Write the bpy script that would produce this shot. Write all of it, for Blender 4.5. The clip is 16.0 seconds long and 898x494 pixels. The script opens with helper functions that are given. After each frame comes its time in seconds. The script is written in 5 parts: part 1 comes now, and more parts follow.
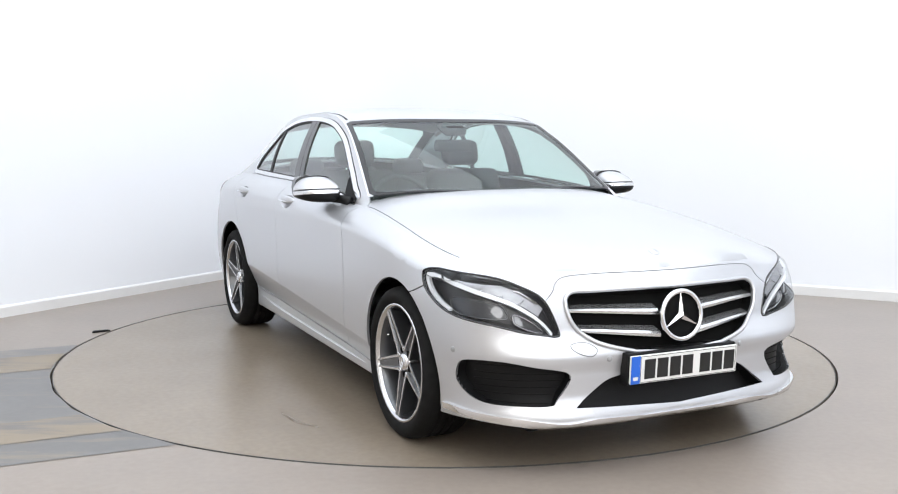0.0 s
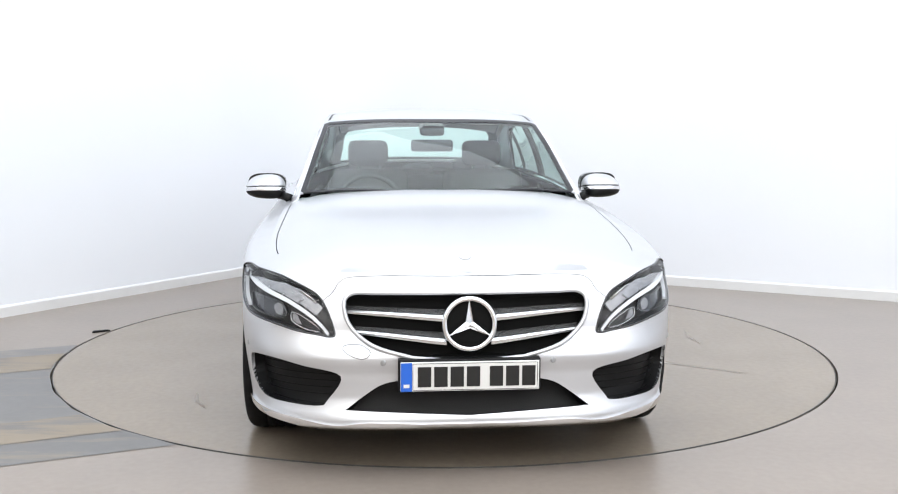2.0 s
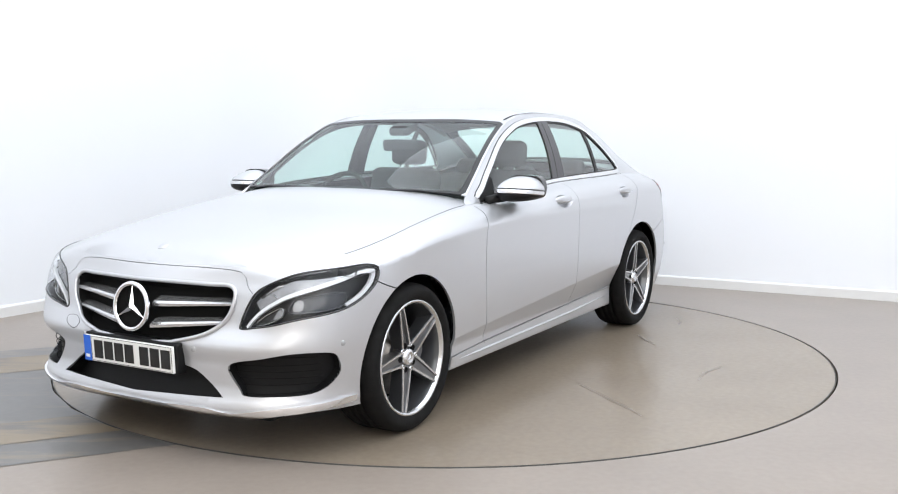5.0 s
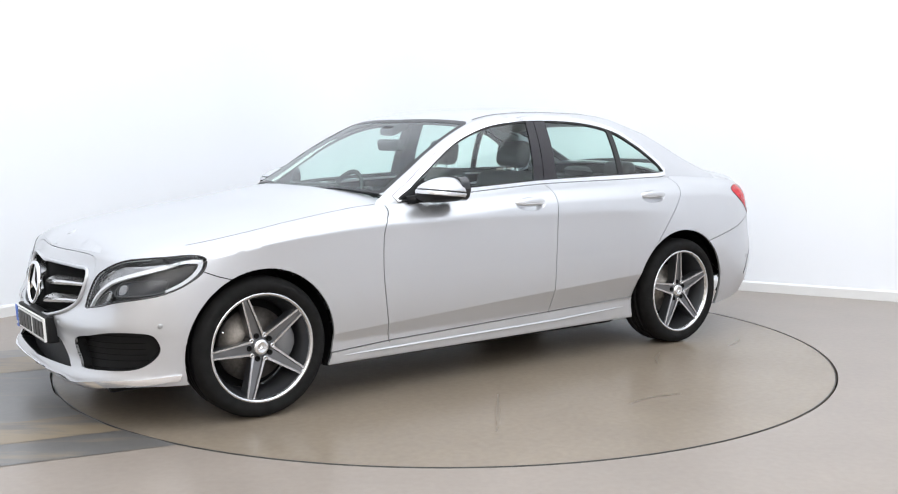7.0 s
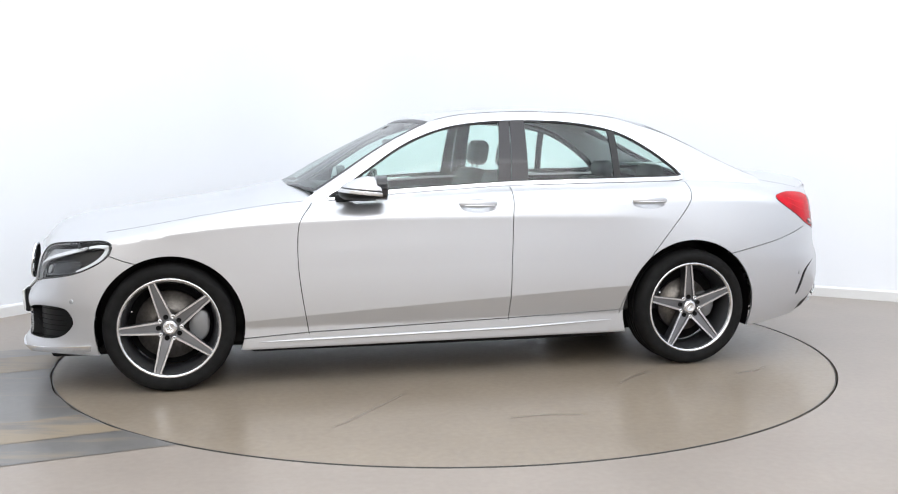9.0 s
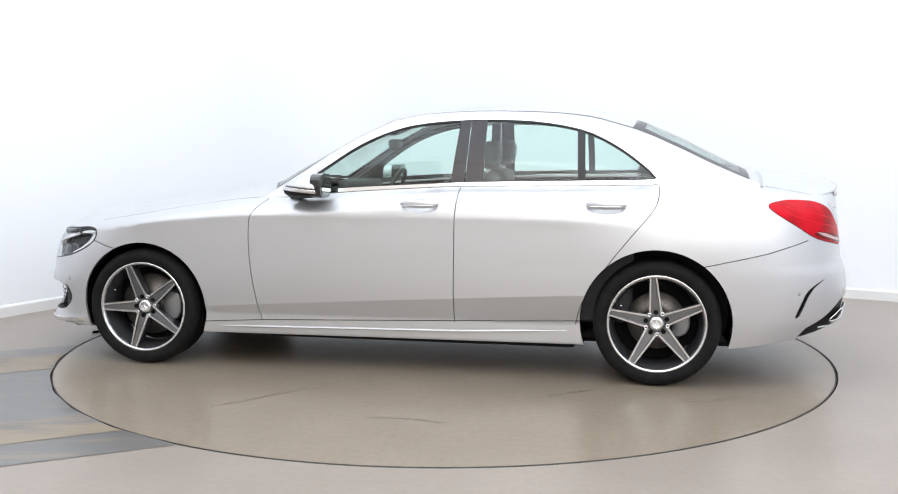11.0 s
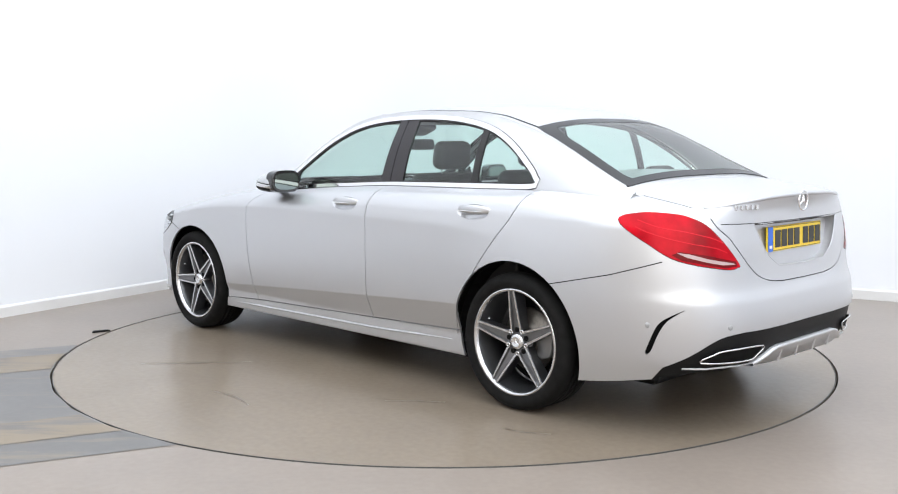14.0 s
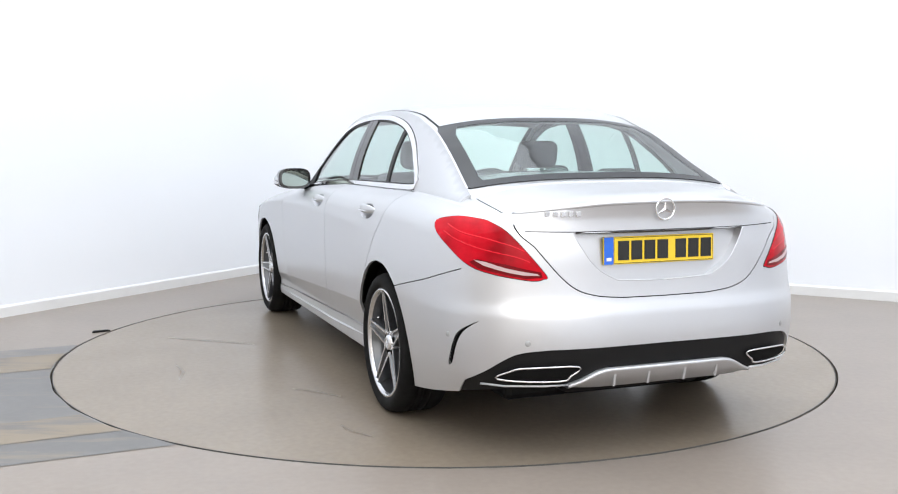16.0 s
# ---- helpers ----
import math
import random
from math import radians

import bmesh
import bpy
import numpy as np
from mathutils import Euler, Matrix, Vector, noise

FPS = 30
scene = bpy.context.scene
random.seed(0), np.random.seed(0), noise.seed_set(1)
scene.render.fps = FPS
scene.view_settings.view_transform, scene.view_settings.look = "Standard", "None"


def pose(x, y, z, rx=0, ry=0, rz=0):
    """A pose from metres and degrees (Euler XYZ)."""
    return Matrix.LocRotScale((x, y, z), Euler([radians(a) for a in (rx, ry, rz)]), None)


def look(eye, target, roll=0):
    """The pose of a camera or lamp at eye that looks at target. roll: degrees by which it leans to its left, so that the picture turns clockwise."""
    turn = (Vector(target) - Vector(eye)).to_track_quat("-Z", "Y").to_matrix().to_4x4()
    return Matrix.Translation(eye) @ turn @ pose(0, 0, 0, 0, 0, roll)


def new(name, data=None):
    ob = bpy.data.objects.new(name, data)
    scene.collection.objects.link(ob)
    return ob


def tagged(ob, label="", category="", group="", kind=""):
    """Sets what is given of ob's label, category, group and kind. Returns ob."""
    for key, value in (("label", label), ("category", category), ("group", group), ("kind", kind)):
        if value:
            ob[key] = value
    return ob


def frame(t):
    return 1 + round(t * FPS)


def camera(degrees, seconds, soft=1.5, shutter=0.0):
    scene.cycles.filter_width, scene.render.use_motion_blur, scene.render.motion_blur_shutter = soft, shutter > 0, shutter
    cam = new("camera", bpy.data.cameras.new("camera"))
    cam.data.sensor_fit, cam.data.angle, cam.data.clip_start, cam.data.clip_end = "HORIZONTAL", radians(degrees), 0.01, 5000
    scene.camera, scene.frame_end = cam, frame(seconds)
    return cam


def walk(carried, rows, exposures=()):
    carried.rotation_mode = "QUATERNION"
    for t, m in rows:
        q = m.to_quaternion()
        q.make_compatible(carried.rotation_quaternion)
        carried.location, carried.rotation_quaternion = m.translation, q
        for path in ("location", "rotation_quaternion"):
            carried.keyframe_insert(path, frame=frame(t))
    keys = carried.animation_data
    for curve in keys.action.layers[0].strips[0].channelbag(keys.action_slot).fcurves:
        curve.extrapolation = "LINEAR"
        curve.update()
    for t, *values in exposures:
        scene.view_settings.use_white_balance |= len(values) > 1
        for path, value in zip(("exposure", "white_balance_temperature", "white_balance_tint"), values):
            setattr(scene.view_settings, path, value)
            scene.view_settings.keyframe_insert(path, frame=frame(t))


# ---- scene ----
from mathutils import geometry

# ---- camera: stands still on a stand in front of the turntable ----
cam = camera(48.89, 16.0, soft=1.1)
EYE = Vector((0.001, -5.989, 1.29))
YAW, PITCH = radians(0.237), radians(-6.452)
AIM = EYE + Vector((math.sin(YAW) * math.cos(PITCH), math.cos(YAW) * math.cos(PITCH), math.sin(PITCH)))
STAND = look(EYE, AIM, 0.05)
walk(cam, [(0.0, STAND), (16.0, STAND)], exposures=[(0.0, 0.0), (16.0, 0.0)])

# ---- light: a photo bay under a large soft light box, white walls bounce it; one fill added ----
world = bpy.data.worlds.new("world")
scene.world = world
world.use_nodes = True
world.node_tree.nodes["Background"].inputs[0].default_value = (0.9, 0.95, 1, 1)
world.node_tree.nodes["Background"].inputs[1].default_value = 0.3


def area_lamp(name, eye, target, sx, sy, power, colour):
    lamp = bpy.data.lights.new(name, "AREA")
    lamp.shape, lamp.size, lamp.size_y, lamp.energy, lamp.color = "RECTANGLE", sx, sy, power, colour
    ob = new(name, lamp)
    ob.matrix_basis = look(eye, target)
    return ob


box_lamp = area_lamp("light_box", (0.3, -0.8, 6.4), (0.3, -0.799, 0), 12.1, 12.1, 865, (0.89, 0.95, 1.0))
box_lamp.matrix_basis = pose(1.06, -4.05, 6.4, 0, 0, 60)
# added fill behind the camera, brightens the walls and the car's near side
area_lamp("fill_rear", (1.3, -8.4, 3.9), (0.0, 3.5, 0.9), 9.0, 4.8, 275, (1.0, 0.985, 0.97))


# ---- materials ----
def shader(name, colour=(0.8, 0.8, 0.8), rough=0.5, metal=0.0, coat=0.0, spec=0.5, grain=0.0, scale=40.0, bump=0.0,
           bump_scale=200.0, stain=0.0, stain_scale=3.0, emit=0.0):
    m = bpy.data.materials.new(name)
    m.use_nodes = True
    nt = m.node_tree
    b = nt.nodes["Principled BSDF"]
    b.inputs["Base Color"].default_value = (*colour, 1)
    b.inputs["Roughness"].default_value = rough
    b.inputs["Metallic"].default_value = metal
    b.inputs["Coat Weight"].default_value = coat
    b.inputs["Coat Roughness"].default_value = 0.03
    b.inputs["Specular IOR Level"].default_value = spec
    if emit:
        b.inputs["Emission Color"].default_value = (*colour, 1)
        b.inputs["Emission Strength"].default_value = emit
    co = nt.nodes.new("ShaderNodeTexCoord")
    if grain or stain:
        acc = None
        for amount, sc in ((grain, scale), (stain, stain_scale)):
            if not amount:
                continue
            tex = nt.nodes.new("ShaderNodeTexNoise")
            tex.inputs["Scale"].default_value, tex.inputs["Detail"].default_value = sc, 5
            nt.links.new(co.outputs["Object"], tex.inputs["Vector"])
            mp = nt.nodes.new("ShaderNodeMapRange")
            mp.inputs["From Min"].default_value, mp.inputs["From Max"].default_value = 0.3, 0.7
            mp.inputs["To Min"].default_value, mp.inputs["To Max"].default_value = 1 - amount, 1 + amount
            nt.links.new(tex.outputs["Fac"], mp.inputs["Value"])
            if acc is None:
                acc = mp.outputs[0]
            else:
                mu = nt.nodes.new("ShaderNodeMath")
                mu.operation = "MULTIPLY"
                nt.links.new(acc, mu.inputs[0])
                nt.links.new(mp.outputs[0], mu.inputs[1])
                acc = mu.outputs[0]
        mul = nt.nodes.new("ShaderNodeVectorMath")
        mul.operation = "SCALE"
        mul.inputs[0].default_value = colour
        nt.links.new(acc, mul.inputs["Scale"])
        nt.links.new(mul.outputs[0], b.inputs["Base Color"])
    if bump:
        tex = nt.nodes.new("ShaderNodeTexNoise")
        tex.inputs["Scale"].default_value, tex.inputs["Detail"].default_value = bump_scale, 3
        nt.links.new(co.outputs["Object"], tex.inputs["Vector"])
        bp = nt.nodes.new("ShaderNodeBump")
        bp.inputs["Strength"].default_value, bp.inputs["Distance"].default_value = bump, 0.002
        nt.links.new(tex.outputs["Fac"], bp.inputs["Height"])
        nt.links.new(bp.outputs[0], b.inputs["Normal"])
    return m


def glass(name, tint, gloss=1.0, base=0.06):
    """Thin clear sheet: tinted see-through with a fresnel gloss."""
    m = bpy.data.materials.new(name)
    m.use_nodes = True
    nt = m.node_tree
    nt.nodes.remove(nt.nodes["Principled BSDF"])
    tr = nt.nodes.new("ShaderNodeBsdfTransparent")
    tr.inputs[0].default_value = (*tint, 1)
    gl = nt.nodes.new("ShaderNodeBsdfGlossy")
    gl.inputs["Roughness"].default_value = 0.01
    lw = nt.nodes.new("ShaderNodeLayerWeight")
    lw.inputs[0].default_value = 0.5
    fr = nt.nodes.new("ShaderNodeMath")
    fr.operation = "POWER"
    fr.inputs[1].default_value = 3.2
    nt.links.new(lw.outputs["Facing"], fr.inputs[0])
    ad = nt.nodes.new("ShaderNodeMath")
    ad.operation = "ADD"
    ad.inputs[1].default_value = base
    ad.use_clamp = True
    nt.links.new(fr.outputs[0], ad.inputs[0])
    mu = nt.nodes.new("ShaderNodeMath")
    mu.operation = "MULTIPLY"
    mu.inputs[1].default_value = gloss
    mix = nt.nodes.new("ShaderNodeMixShader")
    nt.links.new(ad.outputs[0], mu.inputs[0])
    nt.links.new(mu.outputs[0], mix.inputs[0])
    nt.links.new(tr.outputs[0], mix.inputs[1])
    nt.links.new(gl.outputs[0], mix.inputs[2])
    nt.links.new(mix.outputs[0], nt.nodes["Material Output"].inputs[0])
    return m


PAINT = shader("silver_paint", (0.575, 0.58, 0.60), 0.37, 0.70, 0.5, grain=0.05, scale=900)
PAINT.node_tree.nodes["Principled BSDF"].inputs["Coat Roughness"].default_value = 0.12
CHROME = shader("chrome", (0.86, 0.86, 0.87), 0.08, 1.0)
SATIN = shader("satin_silver", (0.72, 0.72, 0.73), 0.25, 0.9)
BLACK = shader("black_plastic", (0.007, 0.007, 0.0075), 0.5, spec=0.22, bump=0.2)
GLOSS_BLACK = shader("gloss_black", (0.010, 0.010, 0.012), 0.08, coat=0.5)
# near-black: shade of seams and hollows as colour, also black bolts and mesh
DARK = shader("cavity_shade_black", (0.006, 0.006, 0.006), 0.8, spec=0.1)
SEAL = shader("rubber_seal", (0.015, 0.015, 0.016), 0.55)
PILLAR = shader("pillar_film", (0.014, 0.011, 0.014), 0.15, coat=0.2)
RUBBER = shader("tyre_rubber", (0.009, 0.0088, 0.0088), 0.8, spec=0.14, grain=0.25, scale=25, bump=0.3, bump_scale=120)
GUNMETAL = shader("gunmetal_paint", (0.10, 0.103, 0.11), 0.3, 0.7, 0.6)
MACHINED = shader("machined_alloy", (0.66, 0.66, 0.67), 0.25, 1.0, 0.4)
DISC = shader("brake_disc_steel", (0.24, 0.22, 0.20), 0.5, 1.0, grain=0.2, scale=60)
CALIPER = shader("caliper_paint", (0.26, 0.26, 0.265), 0.4, 0.5)
WINDOW = glass("tinted_window", (0.82, 0.955, 0.91), 1.0, 0.07)
SCREEN = glass("windscreen_glass", (0.80, 0.945, 0.895), 0.75, 0.06)
COVER = glass("clear_cover", (0.95, 0.96, 0.97), 0.35)
RED = shader("red_lens", (0.42, 0.002, 0.010), 0.18, coat=0.06, spec=0.12, grain=0.4, scale=8)
RED_GUIDE = shader("red_light_guide", (0.60, 0.010, 0.022), 0.2, coat=0.06, spec=0.15)
RED_DARK = shader("dark_red_lens", (0.14, 0.001, 0.004), 0.18, coat=0.06, spec=0.15)
CLEAR_LENS = shader("pale_lens", (0.50, 0.36, 0.36), 0.15, coat=0.3)
LAMP_GREY = shader("lamp_housing", (0.030, 0.030, 0.032), 0.3, 0.3)
BROW = shader("lamp_brow", (0.30, 0.30, 0.31), 0.3, 0.5, grain=0.25, scale=60)
FRIT = shader("glass_border", (0.016, 0.016, 0.018), 0.28, spec=0.3)
LAMP_CHROME = shader("lamp_reflector", (0.45, 0.45, 0.46), 0.18, 0.9)
LAMP_LENS = shader("projector_lens", (0.045, 0.048, 0.055), 0.08, 0.2, 0.3)
DRL = shader("light_guide", (0.74, 0.75, 0.77), 0.2, coat=0.5)
LEATHER = shader("black_leather", (0.016, 0.016, 0.017), 0.45, bump=0.25, bump_scale=150)
TRIM = shader("cabin_trim", (0.022, 0.022, 0.024), 0.6, bump=0.15)
BEIGE = shader("headlining", (0.35, 0.34, 0.33), 0.9)
WHITE_PLATE = shader("white_plate", (0.78, 0.78, 0.76), 0.35)
YELLOW_PLATE = shader("yellow_plate", (0.80, 0.56, 0.03), 0.35)
BLUE = shader("blue_band", (0.02, 0.13, 0.62), 0.35)
INK = shader("plate_ink", (0.012, 0.012, 0.012), 0.4)
MIRROR = shader("mirror_face", (0.22, 0.26, 0.25), 0.03, 1.0)
WALL = shader("white_wall_paint", (0.840, 0.860, 0.900), 0.75, stain=0.012, stain_scale=0.6, bump=0.05, bump_scale=60)
SKIRT = shader("white_skirting_gloss", (0.74, 0.735, 0.73), 0.5, stain=0.03, stain_scale=4)
WALL_WARM = shader("warm_reflection_wall", (0.72, 0.66, 0.59), 0.75, stain=0.03, stain_scale=0.8)
GROOVE = shader("turntable_gap", (0.02, 0.02, 0.018), 0.8)

RIM_STEEL = shader("rim_steel", (0.045, 0.042, 0.038), 0.5, 0.5)


def floor_material(name, colour, rough, scale=1.6, stain=0.06):
    m = shader(name, colour, rough, grain=0.05, scale=30, stain=stain, stain_scale=scale)
    nt = m.node_tree
    tex = nt.nodes.new("ShaderNodeTexNoise")
    tex.inputs["Scale"].default_value, tex.inputs["Detail"].default_value = 2.3, 6
    mp = nt.nodes.new("ShaderNodeMapRange")
    mp.inputs["To Min"].default_value, mp.inputs["To Max"].default_value = rough - 0.02, rough + 0.03
    nt.links.new(tex.outputs["Fac"], mp.inputs["Value"])
    nt.links.new(mp.outputs[0], nt.nodes["Principled BSDF"].inputs["Roughness"])
    return m


FLOOR = floor_material("grey_vinyl_floor", (0.262, 0.222, 0.190), 0.33)
TABLE = floor_material("turntable_vinyl", (0.232, 0.190, 0.146), 0.26)
SCUFF = floor_material("tyre_scuff", (0.198, 0.162, 0.126), 0.31)


def lane_material(name, grey, tan, bias, rough):
    """Worn sheet: grey and tan mix in smears that run along the drive-on lane."""
    m = floor_material(name, grey, rough, 4.0, 0.12)
    nt = m.node_tree
    b = nt.nodes["Principled BSDF"]
    old = b.inputs["Base Color"].links[0].from_socket
    co = nt.nodes.new("ShaderNodeTexCoord")
    mp = nt.nodes.new("ShaderNodeMapping")
    mp.inputs["Rotation"].default_value[2] = radians(-24)
    mp.inputs["Scale"].default_value = (1.0, 4.5, 1.0)
    tex = nt.nodes.new("ShaderNodeTexNoise")
    tex.inputs["Scale"].default_value, tex.inputs["Detail"].default_value, tex.inputs["Roughness"].default_value = 1.7, 9, 0.62
    rg = nt.nodes.new("ShaderNodeMapRange")
    rg.inputs["From Min"].default_value, rg.inputs["From Max"].default_value = bias - 0.07, bias + 0.09
    mix = nt.nodes.new("ShaderNodeMix")
    mix.data_type = "RGBA"
    mix.inputs[7].default_value = (*tan, 1)
    nt.links.new(co.outputs["Object"], mp.inputs[0])
    nt.links.new(mp.outputs[0], tex.inputs["Vector"])
    nt.links.new(tex.outputs["Fac"], rg.inputs["Value"])
    nt.links.new(rg.outputs[0], mix.inputs[0])
    nt.links.new(old, mix.inputs[6])
    nt.links.new(mix.outputs[2], b.inputs["Base Color"])
    return m


LANE = lane_material("worn_lane_grey", (0.128, 0.122, 0.118), (0.215, 0.175, 0.130), 0.60, 0.30)
TRACK = lane_material("worn_lane_tan", (0.140, 0.128, 0.118), (0.235, 0.186, 0.130), 0.43, 0.38)


# ---- mesh helpers ----
def mesh_of(name, verts, faces, mats, normals=None, smooth=True, index=None):
    me = bpy.data.meshes.new(name)
    me.from_pydata([tuple(map(float, v)) for v in verts], [], [tuple(map(int, f)) for f in faces])
    for m in mats if isinstance(mats, (list, tuple)) else (mats,):
        me.materials.append(m)
    me.polygons.foreach_set("use_smooth", [smooth] * len(me.polygons))
    if index is not None:
        me.polygons.foreach_set("material_index", index)
    me.update()
    if normals is not None:
        me.normals_split_custom_set_from_vertices([tuple(map(float, n)) for n in normals])
    return me


def part(name, me, parent=None, label="", m=None):
    ob = new(name, me)
    if parent is not None:
        ob.parent = parent
    if m is not None:
        ob.matrix_basis = m
    return tagged(ob, label)


def from_bm(name, bm, mat, smooth=False):
    bmesh.ops.recalc_face_normals(bm, faces=bm.faces)
    me = bpy.data.meshes.new(name)
    bm.to_mesh(me)
    bm.free()
    me.materials.append(mat)
    me.polygons.foreach_set("use_smooth", [smooth] * len(me.polygons))
    return me


def slab(a, b, bevel=0.0, seg=2):
    """A block between two corners, with rounded edges."""
    bm = bmesh.new()
    bmesh.ops.create_cube(bm, size=1)
    for v in bm.verts:
        v.co = [a[i] + (v.co[i] + 0.5) * (b[i] - a[i]) for i in range(3)]
    if bevel:
        bmesh.ops.bevel(bm, geom=bm.edges[:], offset=bevel, segments=seg, affect="EDGES", profile=0.5)
    return bm


def lathe(profile, seg=64, closed=False):
    """Turns (radius, height) points about the y axis; height runs along y."""
    bm = bmesh.new()
    rings = []
    for i in range(seg):
        a = 2 * math.pi * i / seg
        rings.append([bm.verts.new((r * math.cos(a), h, r * math.sin(a))) for r, h in profile])
    n = len(profile)
    for i in range(seg):
        p, q = rings[i], rings[(i + 1) % seg]
        for j in range(n if closed else n - 1):
            k = (j + 1) % n
            bm.faces.new((p[j], p[k], q[k], q[j]))
    return bm


def tube(points, radius, seg=8, closed=False, flat=1.0):
    """A round bar along a line of points; flat squeezes it along the up axis of its section."""
    P = [Vector(p) for p in points]
    n = len(P)
    bm = bmesh.new()
    rings = []
    for i, p in enumerate(P):
        d = (P[(i + 1) % n] - P[i - 1]) if closed else (P[min(i + 1, n - 1)] - P[max(i - 1, 0)])
        d.normalize()
        up = Vector((0, 0, 1)) if abs(d.z) < 0.95 else Vector((1, 0, 0))
        side = d.cross(up).normalized()
        up = side.cross(d)
        r = radius[i] if isinstance(radius, (list, tuple)) else radius
        rings.append([bm.verts.new(p + side * r * math.cos(2 * math.pi * k / seg) + up * r * flat * math.sin(2 * math.pi * k / seg))
                      for k in range(seg)])
    for i in range(n if closed else n - 1):
        p, q = rings[i], rings[(i + 1) % n]
        for k in range(seg):
            bm.faces.new((p[k], p[(k + 1) % seg], q[(k + 1) % seg], q[k]))
    if not closed:
        bm.faces.new(rings[0])
        bm.faces.new(rings[-1])
    return bm


def prism(outline, a, b, axis=1, bevel=0.0):
    """A plate with that outline, from depth a to b along an axis."""
    bm = bmesh.new()

    def at(p, d):
        c = list(p)
        c.insert(axis, d)
        return bm.verts.new(c)
    lo, hi = [at(p, a) for p in outline], [at(p, b) for p in outline]
    bm.faces.new(lo)
    top = bm.faces.new(hi)
    n = len(outline)
    for i in range(n):
        bm.faces.new((lo[i], lo[(i + 1) % n], hi[(i + 1) % n], hi[i]))
    if bevel:
        bmesh.ops.bevel(bm, geom=list(top.edges), offset=bevel, segments=2, affect="EDGES", profile=0.5)
    return bm


# ---- the room: two white walls that meet in a rounded corner, closed behind the camera ----
def wall_plan():
    """Plan of the room, inner face, going round from the left wall."""
    left, right = Vector((math.cos(radians(58.47)), math.sin(radians(58.47)))), Vector((math.cos(radians(-28.5)), math.sin(radians(-28.5))))
    corner = Vector((-1.165, 4.181))
    r = 0.9
    a, b = corner - left * r, corner + right * r
    pts = [corner - left * 12.5]
    for i in range(13):
        t = i / 12
        pts.append((1 - t) ** 2 * a + 2 * t * (1 - t) * corner + t * t * b)
    pts += [corner + right * 12.5, corner + right * 12.5 - left * 12.5]
    return pts


PLAN = wall_plan()
HEIGHT = 6.5


def wall_strip(name, i0, i1, z0, z1, thick, mat, label):
    pts = PLAN[i0:i1 + 1]
    n = len(pts)
    out = []
    for i, p in enumerate(pts):
        d = (pts[min(i + 1, n - 1)] - pts[max(i - 1, 0)]).normalized()
        out.append(p + Vector((-d.y, d.x)) * thick)
    verts = [(p.x, p.y, z) for z in (z0, z1) for p in pts] + [(p.x, p.y, z) for z in (z0, z1) for p in out]
    verts += verts[:2 * n]
    k = 4 * n
    faces = []
    for i in range(n - 1):
        faces += [(k + i, k + i + 1, k + n + i + 1, k + n + i), (2 * n + i + 1, 2 * n + i, 3 * n + i, 3 * n + i + 1),
                  (n + i, n + i + 1, 3 * n + i + 1, 3 * n + i), (i + 1, i, 2 * n + i, 2 * n + i + 1)]
    faces += [(0, n, 3 * n, 2 * n), (n - 1, 3 * n - 1, 4 * n - 1, 2 * n - 1)]
    ob = new(name, mesh_of(name, verts, faces, mat, smooth=n > 2))
    return tagged(ob, label, name.split("_")[0], kind="structure")


wall_strip("wall_back", 0, 14, 0, HEIGHT, 0.15, WALL, "white painted studio wall with a rounded corner")
PLAN2 = [PLAN[14], PLAN[15], PLAN[0]]


def plain_wall(name, a, b, mat, label):
    d = (b - a).normalized()
    o = Vector((-d.y, d.x)) * 0.15
    ring = (a, b, b + o, a + o)
    verts = [(p.x, p.y, z) for z in (0, HEIGHT) for p in ring]
    faces = [(0, 1, 2, 3), (4, 5, 6, 7)] + [(i, (i + 1) % 4, 4 + (i + 1) % 4, 4 + i) for i in range(4)]
    tagged(new(name, mesh_of(name, verts, faces, mat, smooth=False)), label, "wall", kind="structure")


plain_wall("wall_right_rear", PLAN2[0], PLAN2[1], WALL, "plain white studio wall")
# out of view; its cream tone is added to warm the car's reflections
plain_wall("wall_left_rear", PLAN2[1], PLAN2[2], WALL_WARM, "unseen closing wall, cream to warm the car's reflections")


def inset(pts, d):
    n = len(pts)
    res = []
    for i, p in enumerate(pts):
        e = (pts[min(i + 1, n - 1)] - pts[max(i - 1, 0)]).normalized()
        res.append(p - Vector((-e.y, e.x)) * d)
    return res


def skirting():
    """Board with a small rounded top along the back wall."""
    base = PLAN[0:15]
    n = len(base)
    prof = ((0.0, 0.0), (0.016, 0.0), (0.016, 0.070), (0.010, 0.080), (0.0, 0.084))
    verts, faces = [], []
    for d, z in prof:
        verts += [(p.x, p.y, z) for p in inset(base, d)]
    for k in range(len(prof) - 1):
        for i in range(n - 1):
            faces.append((k * n + i, k * n + i + 1, (k + 1) * n + i + 1, (k + 1) * n + i))
    tagged(new("baseboard", mesh_of("baseboard", verts, faces, SKIRT, smooth=False)), "white gloss skirting board along the wall",
           "baseboard", kind="structure")


skirting()
tagged(new("ceiling", from_bm("ceiling", slab((-10, -13, HEIGHT), (11, 7, HEIGHT + 0.1)), WALL)), "white studio ceiling", "ceiling",
       kind="structure")

# ---- floor with a round opening for the turntable ----
R_TABLE, GAP = 2.2525, 0.010


